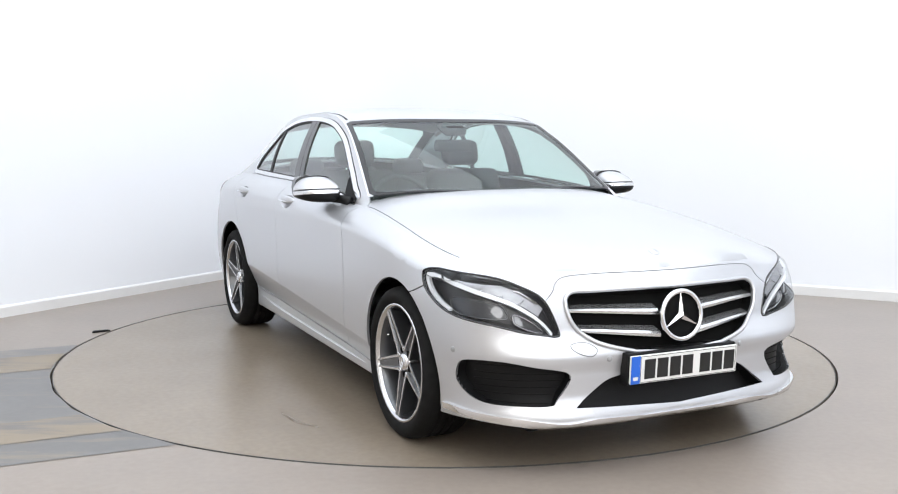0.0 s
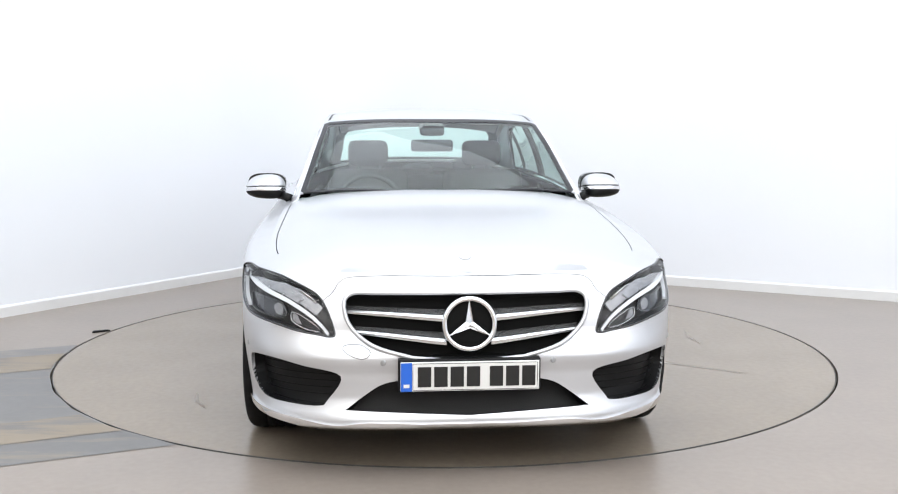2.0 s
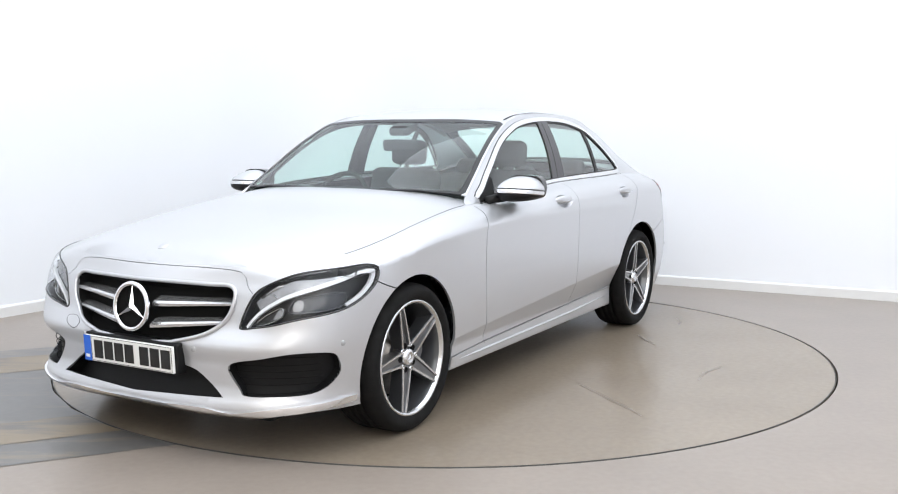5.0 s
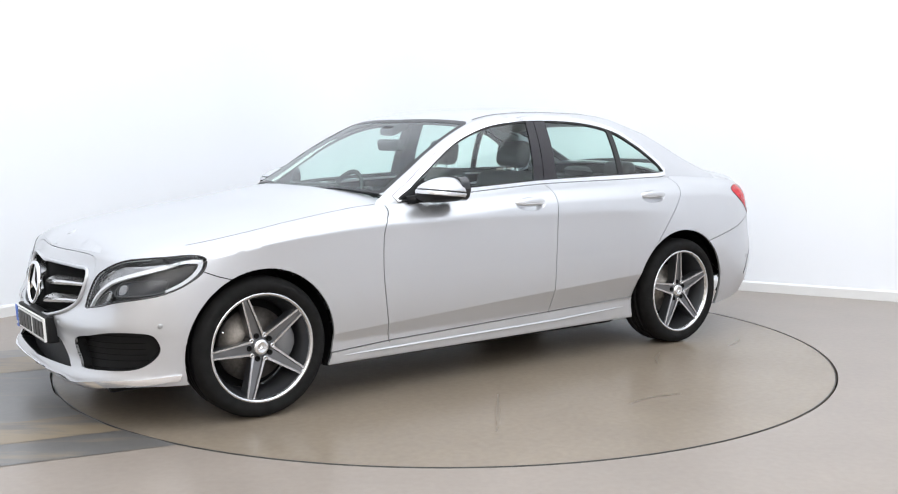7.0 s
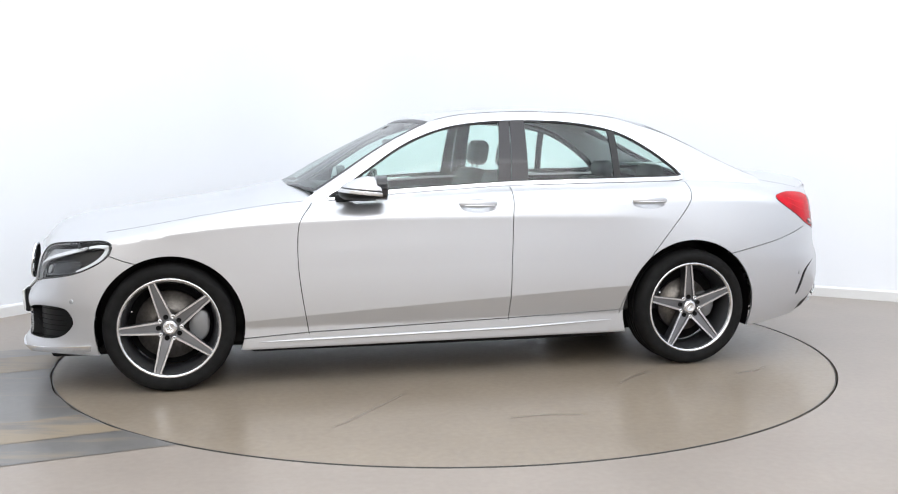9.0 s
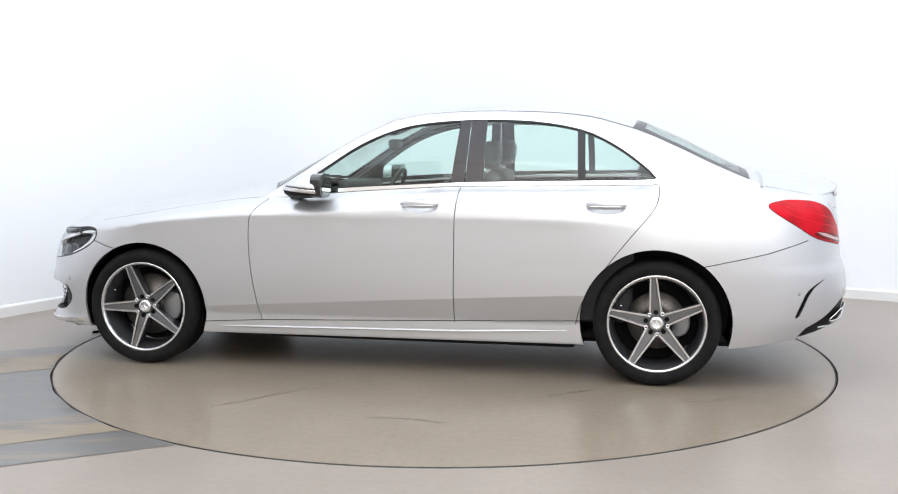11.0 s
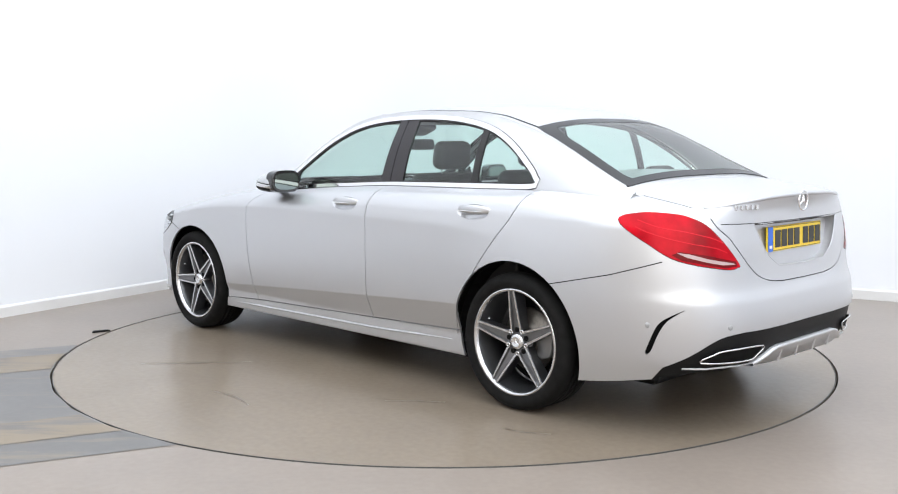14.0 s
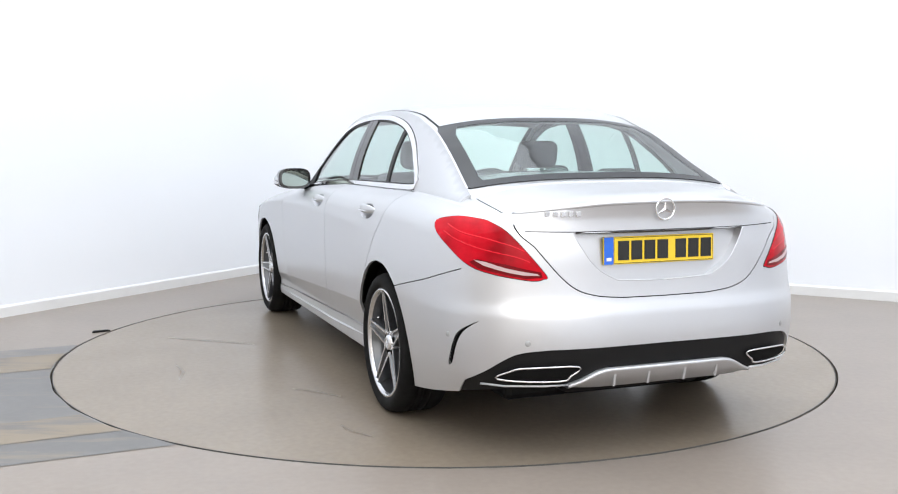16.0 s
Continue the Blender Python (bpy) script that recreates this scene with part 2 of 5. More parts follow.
def floor_ring():
    n = 160
    verts, faces = [], []
    for i in range(n):
        a = 2 * math.pi * i / n
        c, s = math.cos(a), math.sin(a)
        for r, z in ((R_TABLE + GAP, -0.25), (R_TABLE + GAP, 0), (3.4, 0), (16, 0)):
            verts.append((r * c, r * s, z))
    for i in range(n):
        j = (i + 1) % n
        for k in range(3):
            faces.append((4 * i + k, 4 * j + k, 4 * j + k + 1, 4 * i + k + 1))
    me = mesh_of("floor", verts, [f[::-1] for f in faces], FLOOR, smooth=False)
    tagged(new("floor", me), "worn grey vinyl floor with a dull shine", "floor", kind="structure")
    bm = bmesh.new()
    bmesh.ops.create_circle(bm, cap_ends=True, segments=64, radius=R_TABLE + 0.2)
    pit = new("turntable_pit", from_bm("turntable_pit", bm, GROOVE))
    pit.location.z = -0.248
    tagged(pit, "dark pit under the turntable", "pit", kind="structure")


floor_ring()


def lane():
    """Drive-on lane of grey sheet with tan tyre tracks, cut off round the turntable's rim."""
    d = Vector((math.cos(radians(24)), math.sin(radians(24))))
    o = Vector((-d.y, d.x))
    start = Vector((-1.396, -2.089))
    width = 2.275

    def band(name, a, b, z, mat, label, wob):
        rows = 6
        verts, faces = [], []
        for i in range(rows + 1):
            k = a + (b - a) * i / rows
            p = start + o * k
            t = p.dot(d)
            perp = (p - d * t).length
            reach = math.sqrt(max((R_TABLE + GAP + 0.003) ** 2 - perp ** 2, 0)) if perp < R_TABLE else 0.0
            end = d * (-reach) + o * p.dot(o)
            m = 14
            for j in range(m + 1):
                q = end - d * (3.4 * j / m)
                f = i / rows
                w = wob * (noise.noise((q.x * 1.3, q.y * 1.3, 3.0 + a)) * (1 - f) + noise.noise((q.x * 1.3, q.y * 1.3, 9.0 + a)) * f)
                verts.append((q.x + o.x * w, q.y + o.y * w, z))
        for i in range(rows):
            for j in range(14):
                v = i * 15 + j
                faces.append((v, v + 15, v + 16, v + 1))
        tagged(new(name, mesh_of(name, verts, faces, mat, smooth=False)), label, "floor", kind="structure")
    band("floor_lane", 0, width, 0.002, LANE, "worn dark grey drive-on strip of the floor", 0.0)
    band("floor_track_1", 0.30, 0.66, 0.0035, TRACK, "tan tyre track worn into the grey strip", 0.05)
    band("floor_track_2", 1.66, 2.06, 0.0035, TRACK, "tan tyre track worn into the grey strip", 0.05)


lane()


def turntable():
    n = 160
    verts, faces = [(0, 0, 0)], []
    prof = ((1.1, 0.0), (R_TABLE - 0.006, 0.0), (R_TABLE, -0.004), (R_TABLE, -0.24))
    for i in range(n):
        a = 2 * math.pi * i / n
        verts += [(r * math.cos(a), r * math.sin(a), z) for r, z in prof]
    for i in range(n):
        j = (i + 1) % n
        faces.append((0, 1 + 4 * i, 1 + 4 * j))
        for k in range(3):
            faces.append((1 + 4 * i + k, 1 + 4 * i + k + 1, 1 + 4 * j + k + 1, 1 + 4 * j + k))
    top = new("turntable", mesh_of("turntable", verts, faces, TABLE, smooth=False))
    bm = bmesh.new()
    ring = [[bm.verts.new((r * math.cos(a), r * math.sin(a), z)) for r, z in ((R_TABLE - 0.005, 0.0008), (R_TABLE - 0.0045, 0.0016), (R_TABLE - 0.001, 0.0016), (R_TABLE + 0.0005, -0.01))]
            for a in np.linspace(0, 2 * math.pi, n + 1)[:-1]]
    for i in range(n):
        p, q = ring[i], ring[(i + 1) % n]
        for k in range(3):
            bm.faces.new((p[k], p[k + 1], q[k + 1], q[k]))
    part("rim", from_bm("rim", bm, RIM_STEEL, True), top, "thin dark steel rim")
    scuffs = (((0.86, 1.57), (0.78, 1.49), (0.68, 1.36), (0.58, 1.24), (0.46, 1.09)), ((-0.70, 1.10), (-0.80, 1.00), (-0.93, 0.91)),
              ((-0.3, 1.62), (-0.12, 1.58), (0.05, 1.60)), ((-1.62, 0.95), (-1.50, 1.02), (-1.41, 1.03)), ((1.3, -1.25), (1.18, -1.31), (1.02, -1.33)))
    for s in scuffs:
        m = len(s)
        verts, faces = [], []
        for i, (x, y) in enumerate(s):
            d = Vector((s[min(i + 1, m - 1)][0] - s[max(i - 1, 0)][0], s[min(i + 1, m - 1)][1] - s[max(i - 1, 0)][1])).normalized()
            w = 0.010 * math.sin(math.pi * (i + 0.4) / (m - 0.2))
            verts += [(x - d.y * w, y + d.x * w, 0.0012), (x + d.y * w, y - d.x * w, 0.0012)]
        for i in range(m - 1):
            faces.append((2 * i, 2 * i + 1, 2 * i + 3, 2 * i + 2))
        part("scuff", mesh_of("scuff", verts, faces, SCUFF, smooth=False), top, "faint dark tyre scuff")
    tagged(top, "round tan-grey vinyl turntable flush in the floor", "turntable")
    return top


table = turntable()


# ---- the car's surfaces, as smooth curves: x ahead, y to its left, z up, origin on the floor between the axles ----
def curve(*knots):
    """A smooth curve without overshoot through (x, y) knots."""
    X, Y = np.array([k[0] for k in knots], float), np.array([k[1] for k in knots], float)
    h, d = np.diff(X), np.diff(Y) / np.diff(X)
    m = np.zeros(len(X))
    for i in range(1, len(X) - 1):
        if d[i - 1] * d[i] > 0:
            w1, w2 = 2 * h[i] + h[i - 1], h[i] + 2 * h[i - 1]
            m[i] = (w1 + w2) / (w1 / d[i - 1] + w2 / d[i])
    m[0], m[-1] = d[0], d[-1]

    def f(x):
        x = np.clip(np.asarray(x, float), X[0], X[-1])
        i = np.clip(np.searchsorted(X, x) - 1, 0, len(X) - 2)
        t = (x - X[i]) / h[i]
        return ((1 + 2 * t) * (1 - t) ** 2 * Y[i] + t * (1 - t) ** 2 * h[i] * m[i]
                + t * t * (3 - 2 * t) * Y[i + 1] + t * t * (t - 1) * h[i] * m[i + 1])
    return f


XC, POWER, W0 = 1.25, 4.0, 0.905                    # where the ends begin to round off; how square they are; half width
nose_x = curve((0.18, 2.135), (0.205, 2.190), (0.225, 2.195), (0.26, 2.178), (0.31, 2.164), (0.39, 2.168), (0.445, 2.186), (0.47, 2.190), (0.56, 2.18), (0.65, 2.155), (0.72, 2.115), (0.768, 2.08), (0.82, 2.03))
tail_x = curve((0.18, 2.30), (0.27, 2.37), (0.36, 2.425), (0.47, 2.44), (0.58, 2.43), (0.65, 2.405), (0.72, 2.395), (0.82, 2.385), (0.92, 2.372),
               (0.96, 2.37), (1.03, 2.385))
nose_bow = curve((0.2, 0.0), (0.36, 0.005), (0.45, 0.02), (0.55, 0.07), (0.7, 0.06), (0.8, 0.02))
shoulder_in = curve((0.0, 0.105), (0.015, 0.070), (0.038, 0.034), (0.070, 0.010), (0.105, 0.0), (0.3, 0.0))


def barrel(z):
    """The flank's even bulge, widest at 0.62 m."""
    d = np.asarray(z, float) - 0.62
    return np.where(d > 0, 0.36, 0.24) * d * d


crest = curve((-3.2, 1.03), (-2.75, 1.025), (-2.5, 1.008), (-2.25, 0.985), (-2.0, 1.0), (-1.7, 1.02), (-1.4, 1.03), (-1.06, 1.025), (-0.38, 1.015),
              (-0.08, 1.0), (0.3, 0.975), (0.6, 0.947), (0.8, 0.936), (1.0, 0.915), (1.25, 0.878), (1.6, 0.825), (1.85, 0.79), (2.05, 0.772),
              (2.3, 0.766), (3.1, 0.768))
bottom = curve((-3.2, 0.30), (-2.5, 0.30), (-2.2, 0.262), (-1.9, 0.215), (-1.7, 0.196), (1.7, 0.196), (2.0, 0.205), (2.4, 0.196), (3.1, 0.196))
under_crease = curve((-1.2, 0.470), (-1.0, 0.462), (-0.345, 0.427), (0.75, 0.362), (1.1, 0.340))
waist_crease = curve((-1.5, 0.815), (-1.24, 0.835), (-1.0, 0.850), (-0.375, 0.860), (0.242, 0.862), (0.83, 0.848), (1.317, 0.812), (1.6, 0.78))
hood_z = curve((0.5, 1.045), (0.70, 1.026), (0.85, 1.006), (1.1, 0.952), (1.4, 0.914), (1.7, 0.876), (1.9, 0.846), (2.0, 0.822), (2.05, 0.797), (2.08, 0.768))
deck_z = curve((-2.385, 1.03), (-2.35, 1.049), (-2.31, 1.056), (-2.2, 1.064), (-2.05, 1.079), (-1.9, 1.098), (-1.6, 1.115))


def end_table(length):
    tau = np.linspace(0, 1, 6001)
    s = tau ** 4 / (tau ** 4 + (1 - tau) ** 4)
    phi = s * math.pi / 2
    sx, cy = np.sin(phi) ** (2 / POWER), np.clip(np.cos(phi), 0, 1) ** (2 / POWER)
    arc = np.concatenate(([0], np.cumsum(np.hypot(np.diff(sx) * length, np.diff(cy) * W0))))
    return arc, sx, cy


ARC_F, SX_F, CY_F = end_table(0.93)
ARC_R, SX_R, CY_R = end_table(1.15)
Q_NOSE, Q_TAIL = XC + ARC_F[-1], -(XC + ARC_R[-1])


def half_width(q, z):
    fade = np.clip((1.35 - np.abs(q + 0.05)) / 0.3, 0, 1)
    tuck = 0.30 * np.maximum(under_crease(q) - z, 0) * fade
    below = waist_crease(q) - z
    under = np.log1p(np.exp(np.clip(below / 0.006, -40, 40))) * 0.006
    ledge = (0.030 * (1 - np.exp(-under / 0.13)) - 0.012) * np.clip((q + 1.45) / 0.5, 0, 1) * np.clip((1.80 - q) / 0.4, 0, 1)
    flare = 0.042 * np.clip((0.305 - z) / 0.10, 0, 1) * fade
    span = np.clip(crest(q) - waist_crease(q), 0.05, 0.105)          # the shoulder rounds off above the waist crease
    return W0 + 0.004 - shoulder_in((crest(q) - z) * 0.105 / span) - barrel(z) - tuck - ledge + flare


def flank(q, z):
    """The body's outer skin wrapped round it: q runs along the flank and round the ends to the centre line."""
    q, z = np.asarray(q, float), np.asarray(z, float)
    a = np.maximum(np.abs(q) - XC, 0)
    f = q > 0
    sx = np.where(f, np.interp(a, ARC_F, SX_F), np.interp(a, ARC_R, SX_R))
    cy = np.where(f, np.interp(a, ARC_F, CY_F), np.interp(a, ARC_R, CY_R))
    reach = np.where(f, nose_x(z), tail_x(z)) - XC
    x = np.minimum(np.abs(q), XC) + reach * sx - np.where(f, nose_bow(z) * np.sin(math.pi * cy) ** 2, 0)
    return np.stack([np.where(f, x, -x), half_width(q, z) * cy, z], -1)


def q_front(y, z):
    q = 2.2
    for _ in range(12):
        q = XC + np.interp(-min(y / half_width(q, z), 1.0), -CY_F, ARC_F)
    return float(q)


def q_rear(y, z):
    q = -2.3
    for _ in range(12):
        q = -(XC + np.interp(-min(y / half_width(q, z), 1.0), -CY_R, ARC_R))
    return float(q)


def q_side(x, z):
    if abs(x) <= XC:
        return x
    qs = np.linspace(XC, Q_NOSE, 900) if x > 0 else np.linspace(-XC, Q_TAIL, 900)
    xs = np.maximum.accumulate(np.abs(flank(qs, np.full(900, z))[:, 0]))
    return float(np.interp(abs(x), xs, qs))


QF = np.linspace(0.3, Q_NOSE, 1500)
QR = np.linspace(-1.3, Q_TAIL, 1500)
EDGE_F, EDGE_R = flank(QF, crest(QF)), flank(QR, crest(QR))
EDGE_F[:, 0] = np.maximum.accumulate(EDGE_F[:, 0])
EDGE_R[:, 0] = np.minimum.accumulate(EDGE_R[:, 0])


def hood_top(x, y):
    x, y = np.asarray(x, float), np.asarray(y, float)
    ye = np.interp(x, EDGE_F[:, 0], EDGE_F[:, 1])
    ze = np.interp(x, EDGE_F[:, 0], EDGE_F[:, 2])
    s = np.clip(np.abs(y) / np.maximum(ye, 1e-4), 0, 1)
    ridge = 0.008 * np.exp(-((s - 0.62) / 0.10) ** 2) * np.clip((x - 0.8) / 0.3, 0, 1) * np.clip((2.0 - x) / 0.3, 0, 1)
    zc = np.maximum(hood_z(x), ze)
    return np.stack([x, y, zc - (zc - ze) * s ** 3.0 + ridge], -1)


def smooth_top(x, y):
    """The same tops without the tight turn at the ends, for the shading of the panels."""
    x, y = np.asarray(x, float), np.asarray(y, float)
    f = x > 0
    xi = np.where(f, np.minimum(x, 2.02), np.maximum(x, -2.33))
    ye = np.where(f, np.interp(xi, EDGE_F[:, 0], EDGE_F[:, 1]), np.interp(-xi, -EDGE_R[:, 0], EDGE_R[:, 1]))
    ze = np.where(f, np.interp(xi, EDGE_F[:, 0], EDGE_F[:, 2]), np.interp(-xi, -EDGE_R[:, 0], EDGE_R[:, 2]))
    s = np.clip(np.abs(y) / ye, 0, 1.1)
    zc = np.where(f, hood_z(x), deck_z(x))
    ze = np.minimum(ze, zc - 0.004)
    return np.stack([x, y, zc - (zc - ze) * s ** np.where(f, 3.0, 3.2)], -1)


def deck_top(x, y):
    x, y = np.asarray(x, float), np.asarray(y, float)
    ye = np.interp(-x, -EDGE_R[:, 0], EDGE_R[:, 1])
    ze = np.interp(-x, -EDGE_R[:, 0], EDGE_R[:, 2])
    s = np.clip(np.abs(y) / np.maximum(ye, 1e-4), 0, 1)
    zc = np.maximum(deck_z(x), ze)
    return np.stack([x, y, zc - (zc - ze) * s ** 3.2], -1)


# roof: centre line, and the rail along its edge (pillar, roof edge, rear pillar)
roof_z = curve((-2.0, 1.055), (-1.92, 1.095), (-1.7, 1.205), (-1.5, 1.303), (-1.33, 1.372), (-1.25, 1.394), (-1.1, 1.428), (-0.9, 1.446), (-0.6, 1.453),
               (-0.3, 1.444), (-0.1, 1.424), (0.05, 1.394), (0.2, 1.325), (0.4, 1.232), (0.6, 1.128), (0.84, 0.985), (0.95, 0.92))
rail_z = curve((-2.0, 1.02), (-1.9, 1.055), (-1.7, 1.14), (-1.5, 1.235), (-1.35, 1.300), (-1.2, 1.346), (-1.04, 1.388), (-0.8, 1.412), (-0.5, 1.419),
               (-0.185, 1.404), (0.0, 1.370), (0.2, 1.285), (0.35, 1.20), (0.51, 1.095), (0.69, 0.980), (0.78, 0.92))
rail_y = curve((-2.0, 0.665), (-1.9, 0.655), (-1.6, 0.615), (-1.2, 0.588), (-0.6, 0.59), (-0.2, 0.60), (0.1, 0.625), (0.35, 0.665), (0.5, 0.692), (0.75, 0.74))


def belt(x):
    e = flank(x, crest(x))
    return e[..., 1] - 0.012


def cabin_side(x, z):
    """Side of the cabin between the belt and the roof rail; the domain is the side view."""
    x, z = np.asarray(x, float), np.asarray(z, float)
    z0, z1 = crest(x), np.maximum(rail_z(x), crest(x) + 0.02)
    t = np.clip((z - z0) / (z1 - z0), 0, 1)
    y = belt(x) * (1 - t) + rail_y(x) * t + 0.022 * np.sin(math.pi * t) * np.clip((z1 - z0) / 0.3, 0, 1)
    return np.stack([x, y, z], -1)


def roof_top(x, y):
    x, y = np.asarray(x, float), np.asarray(y, float)
    s = np.clip(np.abs(y) / rail_y(x), 0, 1)
    z1, zc = np.maximum(rail_z(x), crest(x) + 0.02), roof_z(x)
    zc = np.maximum(zc, z1)
    return np.stack([x, y, zc - (zc - z1) * s ** 2.6], -1)


# ---- cutting a surface into panels ----
def in_poly(P, poly):
    x, y = P[:, 0], P[:, 1]
    inside = np.zeros(len(P), bool)
    n = len(poly)
    for i in range(n):
        (x1, y1), (x2, y2) = poly[i], poly[(i + 1) % n]
        if y1 == y2:
            continue
        c = (y1 > y) != (y2 > y)
        inside ^= c & (x < (x2 - x1) * (y - y1) / (y2 - y1) + x1)
    return inside


def dense(pts, step, closed=True):
    res = []
    n = len(pts)
    for i in range(n if closed else n - 1):
        a, b = np.array(pts[i], float), np.array(pts[(i + 1) % n], float)
        k = max(1, int(np.ceil(np.hypot(*(b - a)) / step)))
        res += [tuple(a + (b - a) * j / k) for j in range(k)]
    if not closed:
        res.append(tuple(map(float, pts[-1])))
    return res


def rounded(pts, k=6, closed=True):
    """A flowing line through the points."""
    P = [np.array(p, float) for p in pts]
    n = len(P)
    res = []
    for i in range(n if closed else n - 1):
        if closed:
            p0, p1, p2, p3 = P[i - 1], P[i], P[(i + 1) % n], P[(i + 2) % n]
        else:
            p0, p1, p2, p3 = P[max(i - 1, 0)], P[i], P[i + 1], P[min(i + 2, n - 1)]
        for j in range(k):
            t = j / k
            res.append(tuple(0.5 * (2 * p1 + (p2 - p0) * t + (2 * p0 - 5 * p1 + 4 * p2 - p3) * t * t + (3 * p1 - p0 - 3 * p2 + p3) * t ** 3)))
    if not closed:
        res.append(tuple(P[-1]))
    return res


def thick_line(pts, w, closed=False):
    """Outline of a thin seam along a line."""
    P = np.array(pts, float)
    d = np.gradient(P, axis=0)
    d /= np.maximum(np.hypot(d[:, 0], d[:, 1])[:, None], 1e-9)
    o = np.stack([-d[:, 1], d[:, 0]], -1) * w / 2
    return [tuple(p) for p in np.concatenate([P + o, (P - o)[::-1]])]


def grow(poly, d):
    """The outline moved outwards by d (inwards when negative)."""
    P = np.array(poly, float)
    t = np.roll(P, -1, 0) - np.roll(P, 1, 0)
    t /= np.maximum(np.hypot(t[:, 0], t[:, 1])[:, None], 1e-9)
    area = np.sum(P[:, 0] * np.roll(P[:, 1], -1) - np.roll(P[:, 0], -1) * P[:, 1])
    return [tuple(p) for p in P + np.sign(area) * np.stack([t[:, 1], -t[:, 0]], -1) * d]


def near_line(P, segs, d):
    bad = np.zeros(len(P), bool)
    for a, b in segs:
        ab = b - a
        t = np.clip(((P - a) @ ab) / max(ab @ ab, 1e-12), 0, 1)
        bad |= np.hypot(*(P - a - t[:, None] * ab).T) < d
    return bad


def cut(outer, lines, step):
    """Triangles over the outline's inside that keep to all the given closed lines."""
    outer = dense(outer, step)
    loops = [outer] + [dense(l, step) for l in lines]
    lo, hi = np.min(outer, 0), np.max(outer, 0)
    gx, gy = np.meshgrid(np.arange(lo[0] + step / 2, hi[0], step), np.arange(lo[1] + step / 2, hi[1], step))
    G = np.stack([gx.ravel(), gy.ravel()], -1)
    G = G[in_poly(G, outer)]
    segs, verts, edges = [], [], []
    for l in loops:
        n0 = len(verts)
        verts += l
        edges += [(n0 + i, n0 + (i + 1) % len(l)) for i in range(len(l))]
        L = np.array(l)
        segs += list(zip(L, np.roll(L, -1, 0)))
    G = G[~near_line(G, segs, step * 0.35)]
    verts += [tuple(g) for g in G]
    out = geometry.delaunay_2d_cdt([Vector(v) for v in verts], edges, [], 0, 1e-6, False)
    P = np.array([tuple(v) for v in out[0]])
    T = np.array([f for f in out[2] if len(f) == 3])
    keep = in_poly(P[T].mean(1), outer)
    return P, T[keep]


def surface(fn, P):
    h = 1e-3
    d1 = fn(P[:, 0] + h, P[:, 1]) - fn(P[:, 0] - h, P[:, 1])
    d2 = fn(P[:, 0], P[:, 1] + h) - fn(P[:, 0], P[:, 1] - h)
    n = np.cross(d1, d2)
    n /= np.maximum(np.linalg.norm(n, axis=1)[:, None], 1e-12)
    return fn(P[:, 0], P[:, 1]), n


class Panels:
    """Collects pieces of skin by panel name, then makes one mesh of each panel."""

    def __init__(self):
        self.bits = {}

    def add(self, name, V, N, T):
        self.bits.setdefault(name, []).append((V, N, T))

    def region(self, name, fn, P, T, outward, offset=0.0, depth=0.012, mirror=0, shade=None):
        """mirror 0: as it stands, 1: also mirrored into the same panel, -1: mirrored alone."""
        if not len(T):
            return
        used = np.unique(T)
        back = np.full(len(P), -1)
        back[used] = np.arange(len(used))
        T = back[T]
        V, N = surface(fn, P[used])
        if shade is not None:
            N = surface(shade, P[used])[1]
        V[np.abs(V[:, 1]) < 0.004, 1] = 0.0
        flip = np.sign(np.sum(N * outward(V), 1))
        flip[flip == 0] = 1
        N = N * flip[:, None]
        V = V + N * offset
        a = np.cross(V[T[:, 1]] - V[T[:, 0]], V[T[:, 2]] - V[T[:, 0]])
        wrong = np.sum(a * N[T[:, 0]], 1) < 0
        T = np.where(wrong[:, None], T[:, ::-1], T)
        if depth:
            count = {}
            for t in T:
                for e in ((t[0], t[1]), (t[1], t[2]), (t[2], t[0])):
                    count[e] = 1
            rim = [e for e in count if (e[1], e[0]) not in count and not (abs(V[e[0], 1]) < 0.004 and abs(V[e[1], 1]) < 0.004)]
            n0 = len(V)
            V2, N2, T2 = [], [], []
            for k, (i, j) in enumerate(rim):
                side = np.cross(V[j] - V[i], N[i]) * math.copysign(1, depth)
                side /= max(np.linalg.norm(side), 1e-9)
                V2 += [V[i], V[j], V[j] - N[j] * depth, V[i] - N[i] * depth]
                N2 += [side] * 4
                b = n0 + 4 * k
                T2 += [(b + 1, b, b + 3), (b + 1, b + 3, b + 2)]
            if V2:
                V, N, T = np.vstack([V, V2]), np.vstack([N, N2]), np.vstack([T, T2])
        m = np.array([1, -1, 1])
        if mirror >= 0:
            self.add(name, V, N, T)
        if mirror:
            self.add(name, V * m, N * m, T[:, ::-1])

    def mesh(self, name, mat):
        V, N, T, n = [], [], [], 0
        for v, nn, t in self.bits[name]:
            V.append(v), N.append(nn), T.append(t + n)
            n += len(v)
        return mesh_of(name, np.vstack(V), np.vstack(T), mat, np.vstack(N))


def away(V):
    """Roughly outwards from the car's middle."""
    return V - np.array([0, 0, 0.6]) * 1.0


def upward(V):
    return np.tile([0.0, 0.0, 1.0], (len(V), 1))


def sideways(V):
    return np.tile([0.0, 1.0, 0.2], (len(V), 1))


# ---- outlines on the skin ----
def F(*pts):
    return [(q_front(y, z), z) for y, z in pts]


